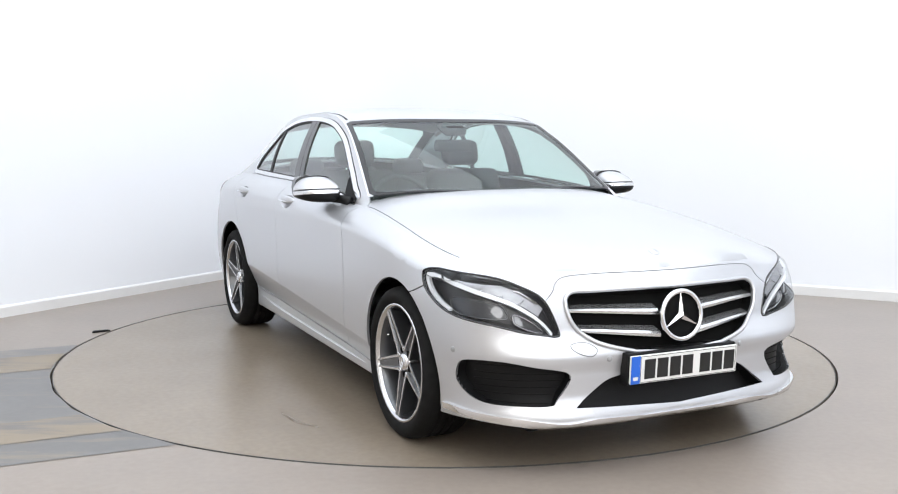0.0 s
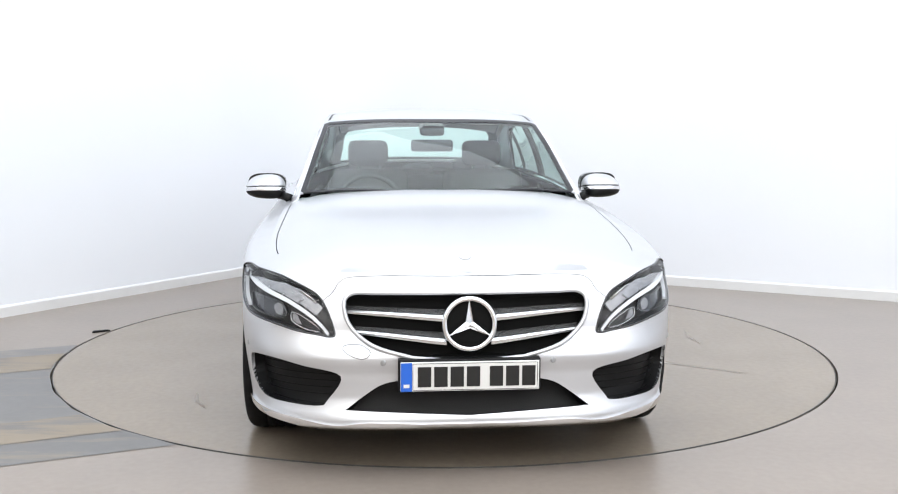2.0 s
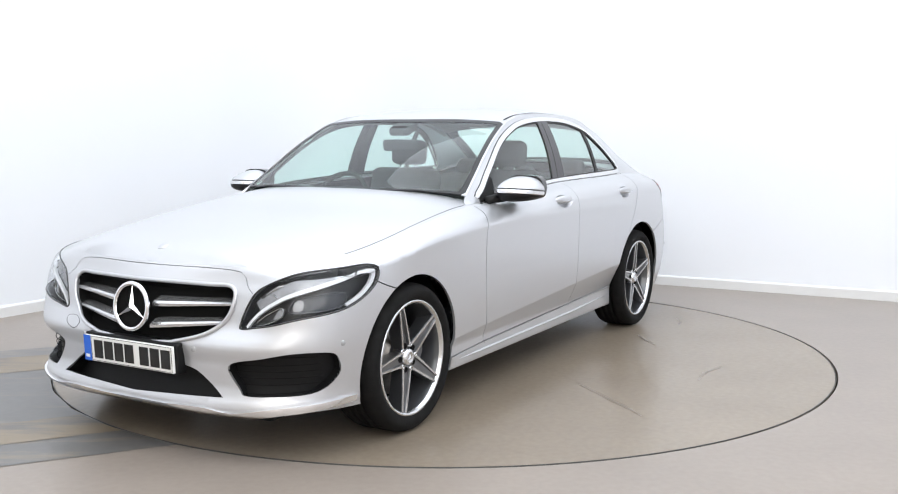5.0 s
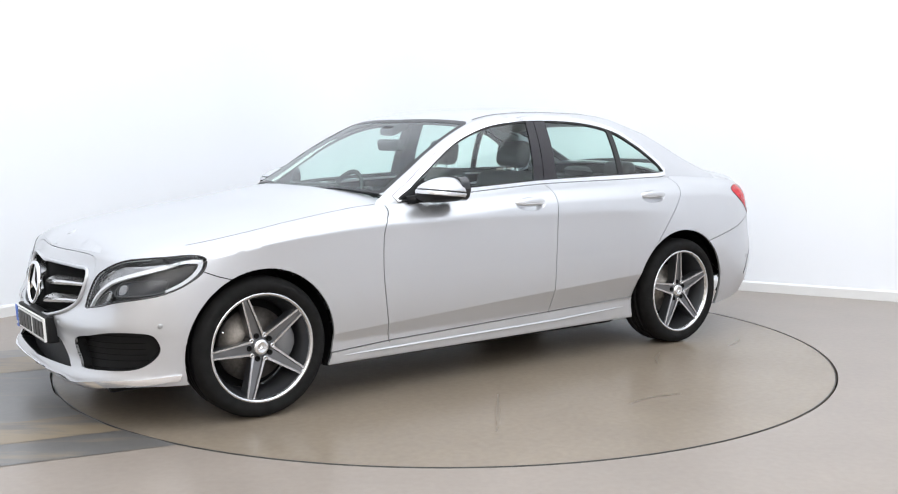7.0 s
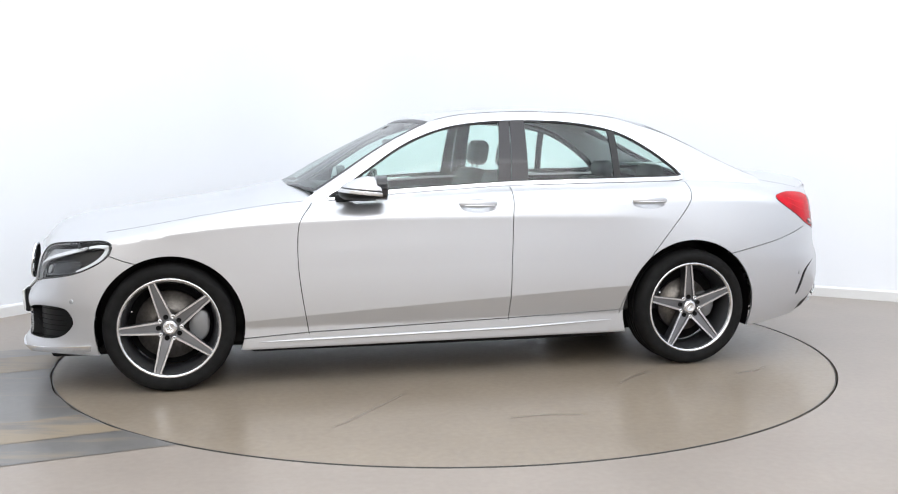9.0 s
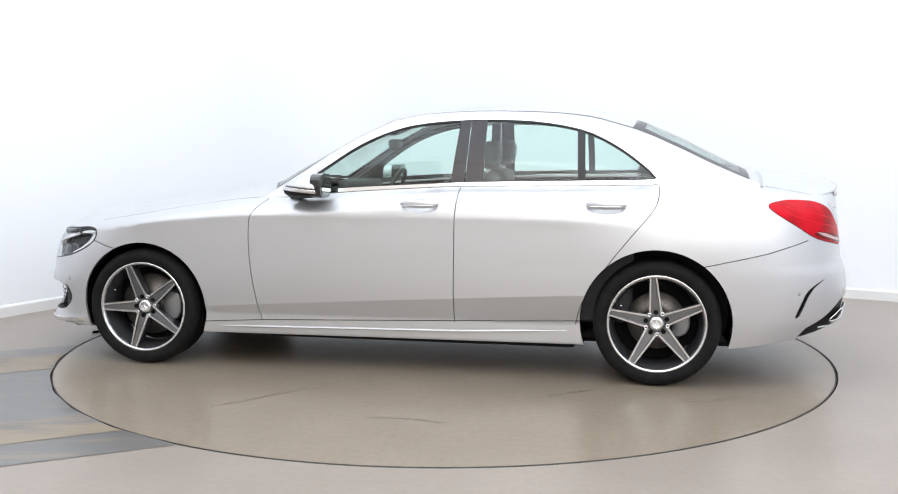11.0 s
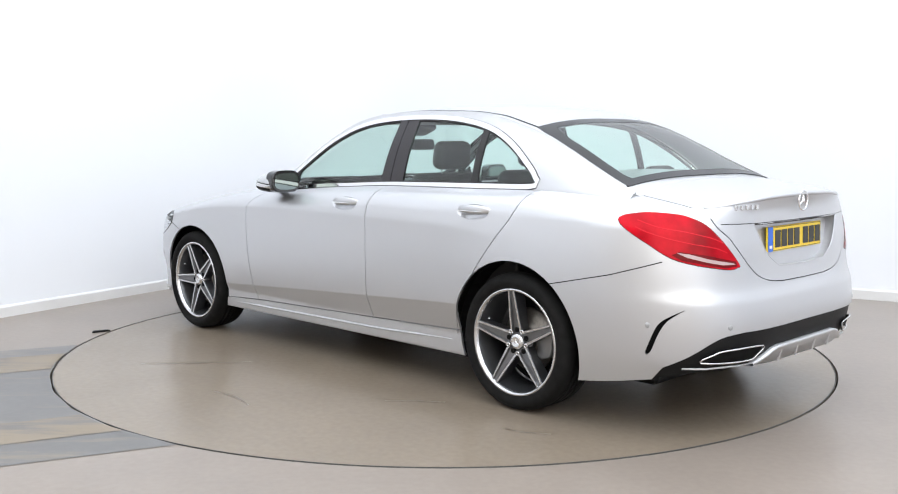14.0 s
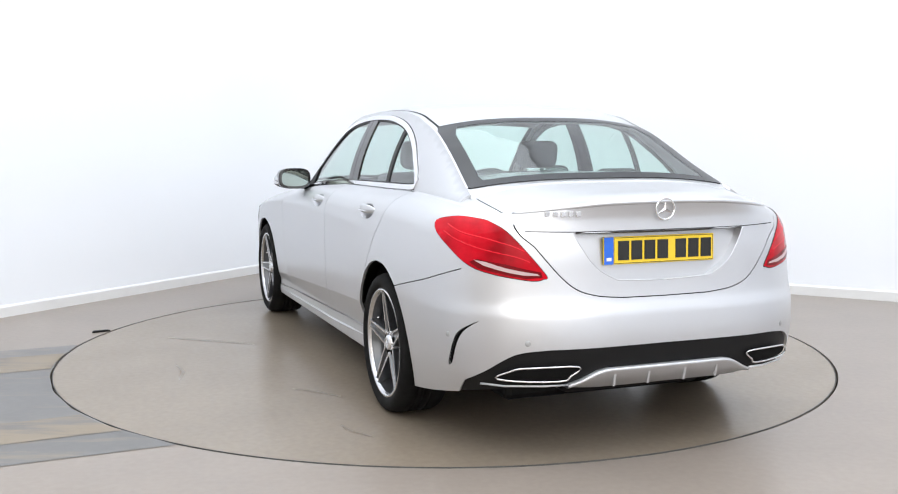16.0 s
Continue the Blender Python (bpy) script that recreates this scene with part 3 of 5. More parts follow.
def B(*pts):
    return [(q_rear(y, z), z) for y, z in pts]


def S(*pts):
    return [(q_side(x, z), z) for x, z in pts]


def arch(cx, cz, r, rz):
    pts = [(cx + r * math.cos(a), cz + rz * math.sin(a)) for a in np.linspace(-0.55, math.pi + 0.55, 44)]
    return S(*[(x, max(z, 0.10)) for x, z in pts])


ARCH_F, ARCH_R = arch(1.415, 0.325, 0.368, 0.368), arch(-1.412, 0.325, 0.387, 0.387)
HEAD = rounded(F((0.505, 0.548), (0.546, 0.655), (0.603, 0.705), (0.70, 0.748)) + S((1.83, 0.765), (1.72, 0.770), (1.683, 0.744), (1.723, 0.680), (1.862, 0.613))
               + F((0.742, 0.578), (0.65, 0.553), (0.566, 0.538), (0.52, 0.531)), 5)
TAIL = rounded(S((-1.960, 0.932), (-2.03, 0.962), (-2.13, 0.962)) + B((0.684, 0.948), (0.633, 0.900), (0.522, 0.758), (0.527, 0.736), (0.59, 0.732))
               + S((-2.215, 0.770), (-2.10, 0.838)), 5)
GRILLE = rounded(F((0.36, 0.692), (0.435, 0.690), (0.468, 0.655), (0.445, 0.570), (0.36, 0.500), (0.21, 0.462)), 5, False)
GRILLE = [(Q_NOSE + 0.01, 0.696)] + [(q, z) for q, z in GRILLE] + [(Q_NOSE + 0.01, 0.446)]
INTAKE = rounded(F((0.482, 0.388), (0.625, 0.425), (0.74, 0.447)) + S((1.935, 0.441), (1.892, 0.405), (1.888, 0.345)) + F((0.785, 0.284), (0.66, 0.274), (0.565, 0.274), (0.535, 0.292)), 5)
LOWER = [(Q_NOSE + 0.01, 0.374)] + rounded(F((0.26, 0.373), (0.33, 0.356), (0.40, 0.310), (0.465, 0.262)), 5, False) + [(Q_NOSE + 0.01, 0.240)]
DIFF = [(Q_TAIL - 0.01, 0.466)] + rounded(B((0.52, 0.464), (0.64, 0.445), (0.73, 0.370), (0.78, 0.315)), 4, False) + [(q_rear(0.78, 0.2), 0.2), (Q_TAIL - 0.01, 0.2)]
SLOT = rounded(S((-2.108, 0.380), (-2.145, 0.471), (-2.180, 0.522), (-2.255, 0.568), (-2.200, 0.523), (-2.164, 0.465), (-2.127, 0.380)), 4)
SHUT_FRONT = rounded([(0.722, 0.262), (0.755, 0.45), (0.776, 0.63), (0.775, 0.80), (0.752, 0.875), (0.70, 0.935), (0.69, 0.96)], 5, False)
SHUT_MID = [(-0.358, 0.29), (-0.362, 0.6), (-0.366, 0.86), (-0.382, 1.03)]
SHUT_REAR = rounded([(-1.003, 0.30), (-1.04, 0.431), (-1.138, 0.588), (-1.27, 0.761), (-1.39, 0.905), (-1.421, 0.975), (-1.425, 1.05)], 5, False)
SILL = [(1.08, 0.252), (0.722, 0.272), (-0.358, 0.300), (-1.003, 0.322), (-1.09, 0.324)]
SEAM_F = S((1.70, 0.700), (1.63, 0.672), (1.52, 0.640))
SEAM_R = S((-1.58, 0.617), (-1.67, 0.635), (-1.953, 0.699), (-2.16, 0.765))
BONNET_SEAM = rounded(F((0.548, 0.664), (0.508, 0.698), (0.485, 0.732), (0.44, 0.750), (0.3, 0.756)), 4, False) + [(Q_NOSE + 0.01, 0.757)]
LID = B((0.62, 0.945), (0.60, 0.90)) + rounded(B((0.555, 0.86), (0.43, 0.715), (0.33, 0.668), (0.20, 0.652)), 5, False) + [(Q_TAIL - 0.01, 0.650)]
RECESS = [(Q_TAIL - 0.01, 0.908)] + rounded(B((0.40, 0.910), (0.372, 0.86), (0.31, 0.775), (0.22, 0.722)), 4, False) + [(Q_TAIL - 0.01, 0.714)]


HANDLES = (("f", -0.178, 0.922), ("r", -1.152, 0.928))


def oval_line(x, z, a, b, n=40):
    return [(x + a * math.cos(u), z + b * math.sin(u)) for u in np.linspace(0, 2 * math.pi, n + 1)[:-1]]


CUPS = [oval_line(x, z - 0.004, 0.103, 0.036) for _, x, z in HANDLES]


def plain(pts):
    return [(float(a), float(b)) for a, b in pts]


car = new("car")
tagged(car, "silver four-door saloon car with dark twin-tone alloy wheels", "car")
panels = Panels()


def build_skin():
    qs = np.linspace(Q_TAIL + 0.0005, Q_NOSE - 0.0005, 150)
    outer = [(q, float(bottom(q))) for q in qs] + [(q, float(crest(q))) for q in qs[::-1]]
    seams = [thick_line(dense(l, 0.03, False), 0.0026 if l is BONNET_SEAM else 0.0042)
             for l in (SHUT_FRONT, SHUT_MID, SHUT_REAR, SILL, SEAM_F, SEAM_R, LID, BONNET_SEAM)]
    lip = thick_line(dense(B((0.585, 0.919), (0.40, 0.915)) + [(Q_TAIL - 0.01, 0.914)], 0.03, False), 0.0032)
    folds = [thick_line([(x, float(c(x)) + dz) for x in np.linspace(a, b, 60)], 0.007) for c, a, b, dz in
             ((under_crease, -1.04, 1.04, 0.0), (waist_crease, -1.42, 1.45, 0.0))]
    folds += [thick_line([(x, float(crest(x)) + dz) for x in np.linspace(-2.1, 1.9, 120)], w) for dz, w in ((-0.028, 0.016), (-0.075, 0.026))]
    folds.append(thick_line([(x, float(waist_crease(x)) - 0.022) for x in np.linspace(-1.42, 1.45, 60)], 0.012))
    holes = [ARCH_F, ARCH_R, HEAD, TAIL, GRILLE, INTAKE, LOWER, DIFF, SLOT, RECESS] + CUPS
    P, T = cut(outer, [plain(l) for l in holes + seams + [lip] + folds], 0.022)
    C = P[T].mean(1)
    gone = np.zeros(len(T), bool)
    for h in holes + seams + [lip]:
        gone |= in_poly(C, h)
    x = C[:, 0]
    sill_at = np.interp(x, [s[0] for s in SILL[::-1]], [s[1] for s in SILL[::-1]])
    front_at = np.interp(C[:, 1], [s[1] for s in SHUT_FRONT], [s[0] for s in SHUT_FRONT])
    mid_at = np.interp(C[:, 1], [s[1] for s in SHUT_MID], [s[0] for s in SHUT_MID])
    rear_at = np.interp(C[:, 1], [s[1] for s in SHUT_REAR], [s[0] for s in SHUT_REAR])
    seam_f = np.interp(x, [s[0] for s in SEAM_F[::-1]], [s[1] for s in SEAM_F[::-1]])
    seam_r = np.interp(x, [s[0] for s in SEAM_R[::-1]], [s[1] for s in SEAM_R[::-1]])
    lid_at = np.interp(x, [s[0] for s in LID[::-1]], [s[1] for s in LID[::-1]])
    name = np.where(x > front_at, "front_wing", np.where(x > mid_at, "front_door", np.where(x > rear_at, "rear_door", "rear_wing")))
    name = np.where((C[:, 1] < sill_at) & (np.abs(x) < 1.12), "side_skirt", name)
    name = np.where((x > 1.45) & ((C[:, 1] < seam_f) | (x > 1.78)), "front_bumper", name)
    name = np.where((x < -1.5) & (C[:, 1] < seam_r), "rear_bumper", name)
    name = np.where((x < LID[0][0]) & (C[:, 1] > lid_at), "boot_lid", name)
    nose = np.interp(x, [p[0] for p in BONNET_SEAM], [p[1] for p in BONNET_SEAM])
    name = np.where((x > BONNET_SEAM[0][0]) & (C[:, 1] > nose), "bonnet", name)
    for n in np.unique(name):
        t = T[(name == n) & ~gone]
        if n in ("front_bumper", "rear_bumper", "boot_lid", "bonnet"):
            panels.region(n, flank, P, t, away, mirror=1)
        else:
            off = 0.006 if n == "side_skirt" else 0.0
            panels.region(n + "_left", flank, P, t, away, off)
            panels.region(n + "_right", flank, P, t, away, off, mirror=-1)
    # fillings of the openings
    for n, poly, off, mir in (("grille_back", GRILLE, -0.06, 1), ("intake_left", INTAKE, -0.055, 0), ("intake_right", INTAKE, -0.055, -1),
                              ("lower_back", LOWER, -0.07, 1), ("diffuser", DIFF, -0.012, 1), ("slot_left", SLOT, -0.03, 0), ("slot_right", SLOT, -0.03, -1),
                              ("plate_recess", RECESS, -0.045, 1)):
        t = T[in_poly(C, poly)]
        panels.region(n, flank, P, t, away, off, depth=off if n != "diffuser" else 0.0, mirror=mir)
    for n, poly, off in (("lamp_bowl", HEAD, -0.055), ("lamp_cover", HEAD, -0.001), ("tail_lens", TAIL, 0.003)):
        t = T[in_poly(C, poly)]
        for side, mir in (("_left", 0), ("_right", -1)):
            panels.region(n + side, flank, P, t, away, off, depth=-0.054 if n == "lamp_bowl" else 0.02 if n == "tail_lens" else 0.0, mirror=mir)
    # near-black sheet behind the seams: the gaps' shade put into its colour
    keep = ~(in_poly(C, grow(ARCH_F, -0.005)) | in_poly(C, grow(ARCH_R, -0.005)))
    for h in [HEAD, GRILLE, INTAKE, LOWER, DIFF, RECESS] + CUPS:
        keep &= ~in_poly(C, h)
    panels.region("seam_shade", flank, P, T[keep], away, -0.016, depth=0.0, mirror=1)


build_skin()


def build_top():
    # bonnet and wing tops
    qs = np.linspace(0.62, Q_NOSE, 120)
    E = flank(qs, crest(qs))
    edge = [(float(a), float(b)) for a, b in zip(E[:, 0], E[:, 1])]
    rear_line = [(0.796 - 0.140 * (y / 0.72) ** 2, y) for y in np.linspace(0, 0.70, 16)]
    outer = [(0.62, 0.0)] + edge[:-1] + [(edge[-1][0], 0.0)]
    shut = [(0.64, 0.715)] + [(x, float(np.interp(x, E[:, 0], E[:, 1])) - 0.026) for x in np.linspace(0.75, 1.72, 14)]
    shut = rounded(shut, 3, False)
    seam = thick_line(shut, 0.0042)
    back = rear_line + [(0.62, 0.70), (0.62, 0.0)]
    P, T = cut(outer, [plain(seam), plain(back)], 0.035)
    C = P[T].mean(1)
    gone = in_poly(C, seam) | in_poly(C, back)
    wing = (C[:, 1] > np.interp(C[:, 0], [s[0] for s in shut], [s[1] for s in shut])) & (C[:, 0] < 1.72)
    panels.region("bonnet", hood_top, P, T[~gone & ~wing], upward, depth=0.0, mirror=1, shade=smooth_top)
    panels.region("front_wing_left", hood_top, P, T[~gone & wing], upward, shade=smooth_top)
    panels.region("front_wing_right", hood_top, P, T[~gone & wing], upward, mirror=-1, shade=smooth_top)
    panels.region("seam_shade", hood_top, P, T[C[:, 0] < 1.98], upward, -0.02, depth=0.0, mirror=1)
    # boot lid top and rear wing tops
    qs = np.linspace(-1.45, Q_TAIL, 100)
    E = flank(qs, crest(qs))
    outer = [(-1.45, 0.0)] + [(float(a), float(b)) for a, b in zip(E[:, 0], E[:, 1])][:-1] + [(float(E[-1, 0]), 0.0)]
    shut = rounded([(-1.905, 0.0), (-1.90, 0.40), (-1.885, 0.56), (-1.93, 0.635), (-2.05, 0.645), (-2.22, 0.630), (-2.33, 0.615), (-2.39, 0.61)], 6, False)
    seam = thick_line(shut, 0.0042)
    lid = shut + [(-2.5, 0.6), (-2.5, 0.0)]
    P, T = cut(outer, [plain(seam)], 0.03)
    C = P[T].mean(1)
    gone = in_poly(C, seam)
    inside = in_poly(C, lid)
    panels.region("boot_lid", deck_top, P, T[~gone & inside], upward, depth=0.0, mirror=1, shade=smooth_top)
    panels.region("rear_wing_left", deck_top, P, T[~gone & ~inside & (C[:, 1] > 0.0)], upward, shade=smooth_top)
    panels.region("rear_wing_right", deck_top, P, T[~gone & ~inside & (C[:, 1] > 0.0)], upward, mirror=-1, shade=smooth_top)
    panels.region("seam_shade", deck_top, P, T[C[:, 0] > -2.32], upward, -0.02, depth=0.0, mirror=1)


build_top()

DLO = rounded([(0.60, 0.962), (0.302, 0.999), (-0.084, 1.022), (-0.386, 1.037), (-0.728, 1.046), (-1.10, 1.053), (-1.385, 1.060), (-1.390, 1.085), (-1.344, 1.130), (-1.201, 1.232), (-1.025, 1.315),
               (-0.769, 1.362), (-0.453, 1.372), (-0.177, 1.354), (0.014, 1.314), (0.202, 1.234), (0.389, 1.112), (0.52, 1.020)], 4)


def build_cabin():
    xs = np.linspace(-1.93, 0.74, 110)
    top = [(float(x), float(rail_z(x))) for x in xs]
    outer = [(float(x), float(crest(x))) for x in xs] + [t for t in top[::-1] if t[1] > crest(t[0]) + 0.002]
    frame_line = grow(DLO, 0.024)
    frame_line = [(x, max(z, float(crest(x)) + 0.004)) for x, z in frame_line]
    panes = grow(DLO, -0.007)
    gap_line = [(x, max(z, float(crest(x)) + 0.002)) for x, z in grow(DLO, 0.0275)]
    b_post = [(-0.305, 0.9), (-0.372, 1.5), (-0.505, 1.5), (-0.492, 0.9)]
    q_post = [(-1.005, 0.9), (-0.985, 1.5), (-1.025, 1.5), (-1.045, 0.9)]
    seam = thick_line(dense([(-0.392, 0.98), (-0.425, 1.5)], 0.03, False), 0.005)
    P, T = cut(outer, [plain(gap_line), plain(frame_line), plain(DLO), plain(panes), plain(b_post), plain(q_post), plain(seam)], 0.03)
    C = P[T].mean(1)
    gp = in_poly(C, gap_line)
    fr, dl, pn = in_poly(C, frame_line), in_poly(C, DLO), in_poly(C, panes)
    bp, qp, sm = in_poly(C, b_post), in_poly(C, q_post), in_poly(C, seam)
    xm = C[:, 0]
    for side, mir in (("_left", 0), ("_right", -1)):
        panels.region("rear_wing" + side, cabin_side, P, T[~gp & (xm < -0.9)], sideways, mirror=mir)
        panels.region("roof", cabin_side, P, T[~gp & (xm >= -0.9)], sideways, mirror=mir)
        panels.region("window_seal" + side, cabin_side, P, T[gp & ~fr], sideways, -0.003, 0.0, mir)
        panels.region("window_trim" + side, cabin_side, P, T[fr & ~dl], sideways, 0.006, 0.012, mir)
        panels.region("window_seal" + side, cabin_side, P, T[dl & ~pn & ~bp], sideways, 0.000, 0.012, mir)
        panels.region("pillar_cover" + side, cabin_side, P, T[dl & bp & ~sm], sideways, 0.001, 0.012, mir)
        panels.region("window_bar" + side, cabin_side, P, T[pn & qp], sideways, 0.000, 0.012, mir)
        panels.region("front_window" + side, cabin_side, P, T[pn & ~bp & (xm > -0.4)], sideways, -0.005, 0.0, mir)
        panels.region("rear_window" + side, cabin_side, P, T[pn & ~bp & ~qp & (xm < -0.4) & (xm > -1.02)], sideways, -0.005, 0.0, mir)
        panels.region("quarter_window" + side, cabin_side, P, T[pn & ~qp & (xm < -1.02)], sideways, -0.005, 0.0, mir)
    # roof, windscreen, rear window
    edge = [(float(x), float(rail_y(x))) for x in np.linspace(-1.97, 0.80, 90)]
    outer = [(-1.97, 0.0)] + edge + [(0.86, 0.66), (0.88, 0.0)]

    def screen_line(x0, bow, ymax):
        return [(x0 - bow * (y / 0.7) ** 2, y) for y in np.linspace(-0.01, ymax, 14)]
    ws = screen_line(0.815, 0.135, 0.70) + [(float(x), float(rail_y(x)) - 0.009) for x in np.linspace(0.66, 0.06, 14)] + screen_line(0.085, 0.07, 0.58)[::-1]
    ws_in = screen_line(0.80, 0.135, 0.68) + [(float(x), float(rail_y(x)) - 0.036) for x in np.linspace(0.64, 0.08, 14)] + screen_line(0.125, 0.07, 0.555)[::-1]
    bl = screen_line(-1.315, -0.055, 0.56) + [(float(x), float(rail_y(x)) - 0.008) for x in np.linspace(-1.34, -1.87, 14)] + screen_line(-1.905, -0.03, 0.635)[::-1]
    bl_in = screen_line(-1.37, -0.055, 0.49) + [(float(x), float(rail_y(x)) - 0.075) for x in np.linspace(-1.42, -1.80, 14)] + screen_line(-1.86, -0.03, 0.56)[::-1]
    ditch = thick_line([(float(x), float(rail_y(x)) - 0.030) for x in np.linspace(-1.30, 0.0, 40)], 0.012)
    P, T = cut(outer, [plain(l) for l in (ws, ws_in, bl, bl_in, ditch)], 0.03)
    C = P[T].mean(1)
    a, b, c, d, e = (in_poly(C, l) for l in (ws, ws_in, bl, bl_in, ditch))
    base = np.interp(np.abs(C[:, 1]), [p[1] for p in screen_line(0.815, 0.135, 0.9)], [p[0] for p in screen_line(0.815, 0.135, 0.9)])
    cowl = (C[:, 0] > base) & ~a
    panels.region("cowl", roof_top, P, T[cowl & (C[:, 1] < 0.69)], upward, -0.022, 0.0, 1)
    panels.region("windscreen", roof_top, P, T[b], upward, 0.0, 0.0, 1)
    panels.region("windscreen_border", roof_top, P, T[a & ~b], upward, 0.001, 0.008, 1)
    panels.region("rear_screen", roof_top, P, T[d], upward, 0.0, 0.0, 1)
    panels.region("rear_screen_border", roof_top, P, T[c & ~d], upward, 0.001, 0.008, 1)
    panels.region("roof_strip_left", roof_top, P, T[e], upward, 0.001, 0.0, 0)
    panels.region("roof_strip_right", roof_top, P, T[e], upward, 0.001, 0.0, -1)
    rest = ~a & ~c & ~e & ~cowl & (C[:, 0] > -1.87)
    panels.region("roof", roof_top, P, T[rest], upward, 0.0, 0.008, 1)
    inner = rest & (C[:, 0] < 0.1) & (C[:, 0] > -1.33)
    panels.region("headlining", roof_top, P, T[inner], upward, -0.03, 0.0, 1)


build_cabin()


def mesh_part(name, key, mat, parent=car, label=""):
    return part(name, panels.mesh(key, mat), parent, label)


bonnet = mesh_part("bonnet", "bonnet", PAINT)
front_bumper = mesh_part("front_bumper", "front_bumper", PAINT)
rear_bumper = mesh_part("rear_bumper", "rear_bumper", PAINT)
boot_lid = mesh_part("boot_lid", "boot_lid", PAINT)
roof = mesh_part("roof", "roof", PAINT)
mesh_part("headlining", "headlining", BEIGE)
mesh_part("seam_shade", "seam_shade", DARK)
mesh_part("cowl", "cowl", BLACK, car, "black plastic cowl below the windscreen")
windscreen = mesh_part("windscreen", "windscreen", SCREEN, car, "clear green-tinted windscreen")
mesh_part("windscreen_border", "windscreen_border", FRIT, windscreen)
rear_screen = mesh_part("rear_screen", "rear_screen", SCREEN, car, "clear green-tinted rear window")
mesh_part("rear_screen_border", "rear_screen_border", FRIT, rear_screen)
mesh_part("grille_back", "grille_back", DARK, front_bumper)
mesh_part("lower_back", "lower_back", BLACK, front_bumper, "black lower intake")
mesh_part("plate_recess", "plate_recess", PAINT, boot_lid)
mesh_part("diffuser", "diffuser", BLACK, rear_bumper, "black diffuser insert")
SIDES = (("_left", 1), ("_right", -1))
doors = {}
for side, sgn in SIDES:
    mesh_part("front_wing", "front_wing" + side, PAINT)
    mesh_part("rear_wing", "rear_wing" + side, PAINT)
    mesh_part("side_skirt", "side_skirt" + side, PAINT)
    doors["f" + side] = mesh_part("front_door", "front_door" + side, PAINT)
    doors["r" + side] = mesh_part("rear_door", "rear_door" + side, PAINT)
    mesh_part("window_trim", "window_trim" + side, CHROME, car, "bright satin window surround")
    mesh_part("window_seal", "window_seal" + side, SEAL)
    mesh_part("pillar_cover", "pillar_cover" + side, PILLAR, car, "dark glossy pillar cover")
    mesh_part("window_bar", "window_bar" + side, SEAL)
    mesh_part("window_pane", "front_window" + side, WINDOW, doors["f" + side], "green-tinted door glass")
    mesh_part("window_pane", "rear_window" + side, WINDOW, doors["r" + side], "green-tinted door glass")
    mesh_part("roof_strip", "roof_strip" + side, BLACK, roof)
    mesh_part("intake", "intake" + side, BLACK, front_bumper, "black mesh side intake")
    # recess in body paint; gunmetal puts its shade into the colour
    mesh_part("slot_shade", "slot" + side, GUNMETAL, rear_bumper)
    mesh_part("quarter_window", "quarter_window" + side, WINDOW)


# ---- fittings on the skin ----
def on_skin(q, z, off=0.0, sgn=1):
    P = np.array([[q, z]])
    V, N = surface(flank, P)
    n = N[0] * np.sign(np.dot(N[0], away(V)[0]))
    v = V[0] + n * off
    return Vector((v[0], v[1] * sgn, v[2]))


def skin_patch(name, poly, off, mat, parent, label="", depth=0.02, sgn=1, both=False, step=0.02):
    P, T = cut(poly, [], step)
    p = Panels()
    p.region(name, flank, P, T, away, off, depth, 1 if both else (0 if sgn > 0 else -1))
    return part(name, p.mesh(name, mat), parent, label)


def skin_bar(name, pts, r, mat, parent, off=0.0, sgn=1, closed=False, label="", flat=1.0, seg=8):
    return part(name, from_bm(name, tube([on_skin(q, z, off, sgn) for q, z in pts], r, seg, closed, flat), mat, True), parent, label)


def pebble(name, centre, size, mat, parent, power=2.6, label="", cut_back=None):
    """A rounded block (superellipsoid)."""
    bm = bmesh.new()
    bmesh.ops.create_uvsphere(bm, u_segments=28, v_segments=18, radius=1)
    for v in bm.verts:
        c = v.co
        k = sum(abs(a) ** power for a in c) ** (-1 / power)
        v.co = Vector([centre[i] + c[i] * k * size[i] for i in range(3)])
        if cut_back is not None and v.co.x < cut_back:
            v.co.x = cut_back
    return part(name, from_bm(name, bm, mat, True), parent, label)


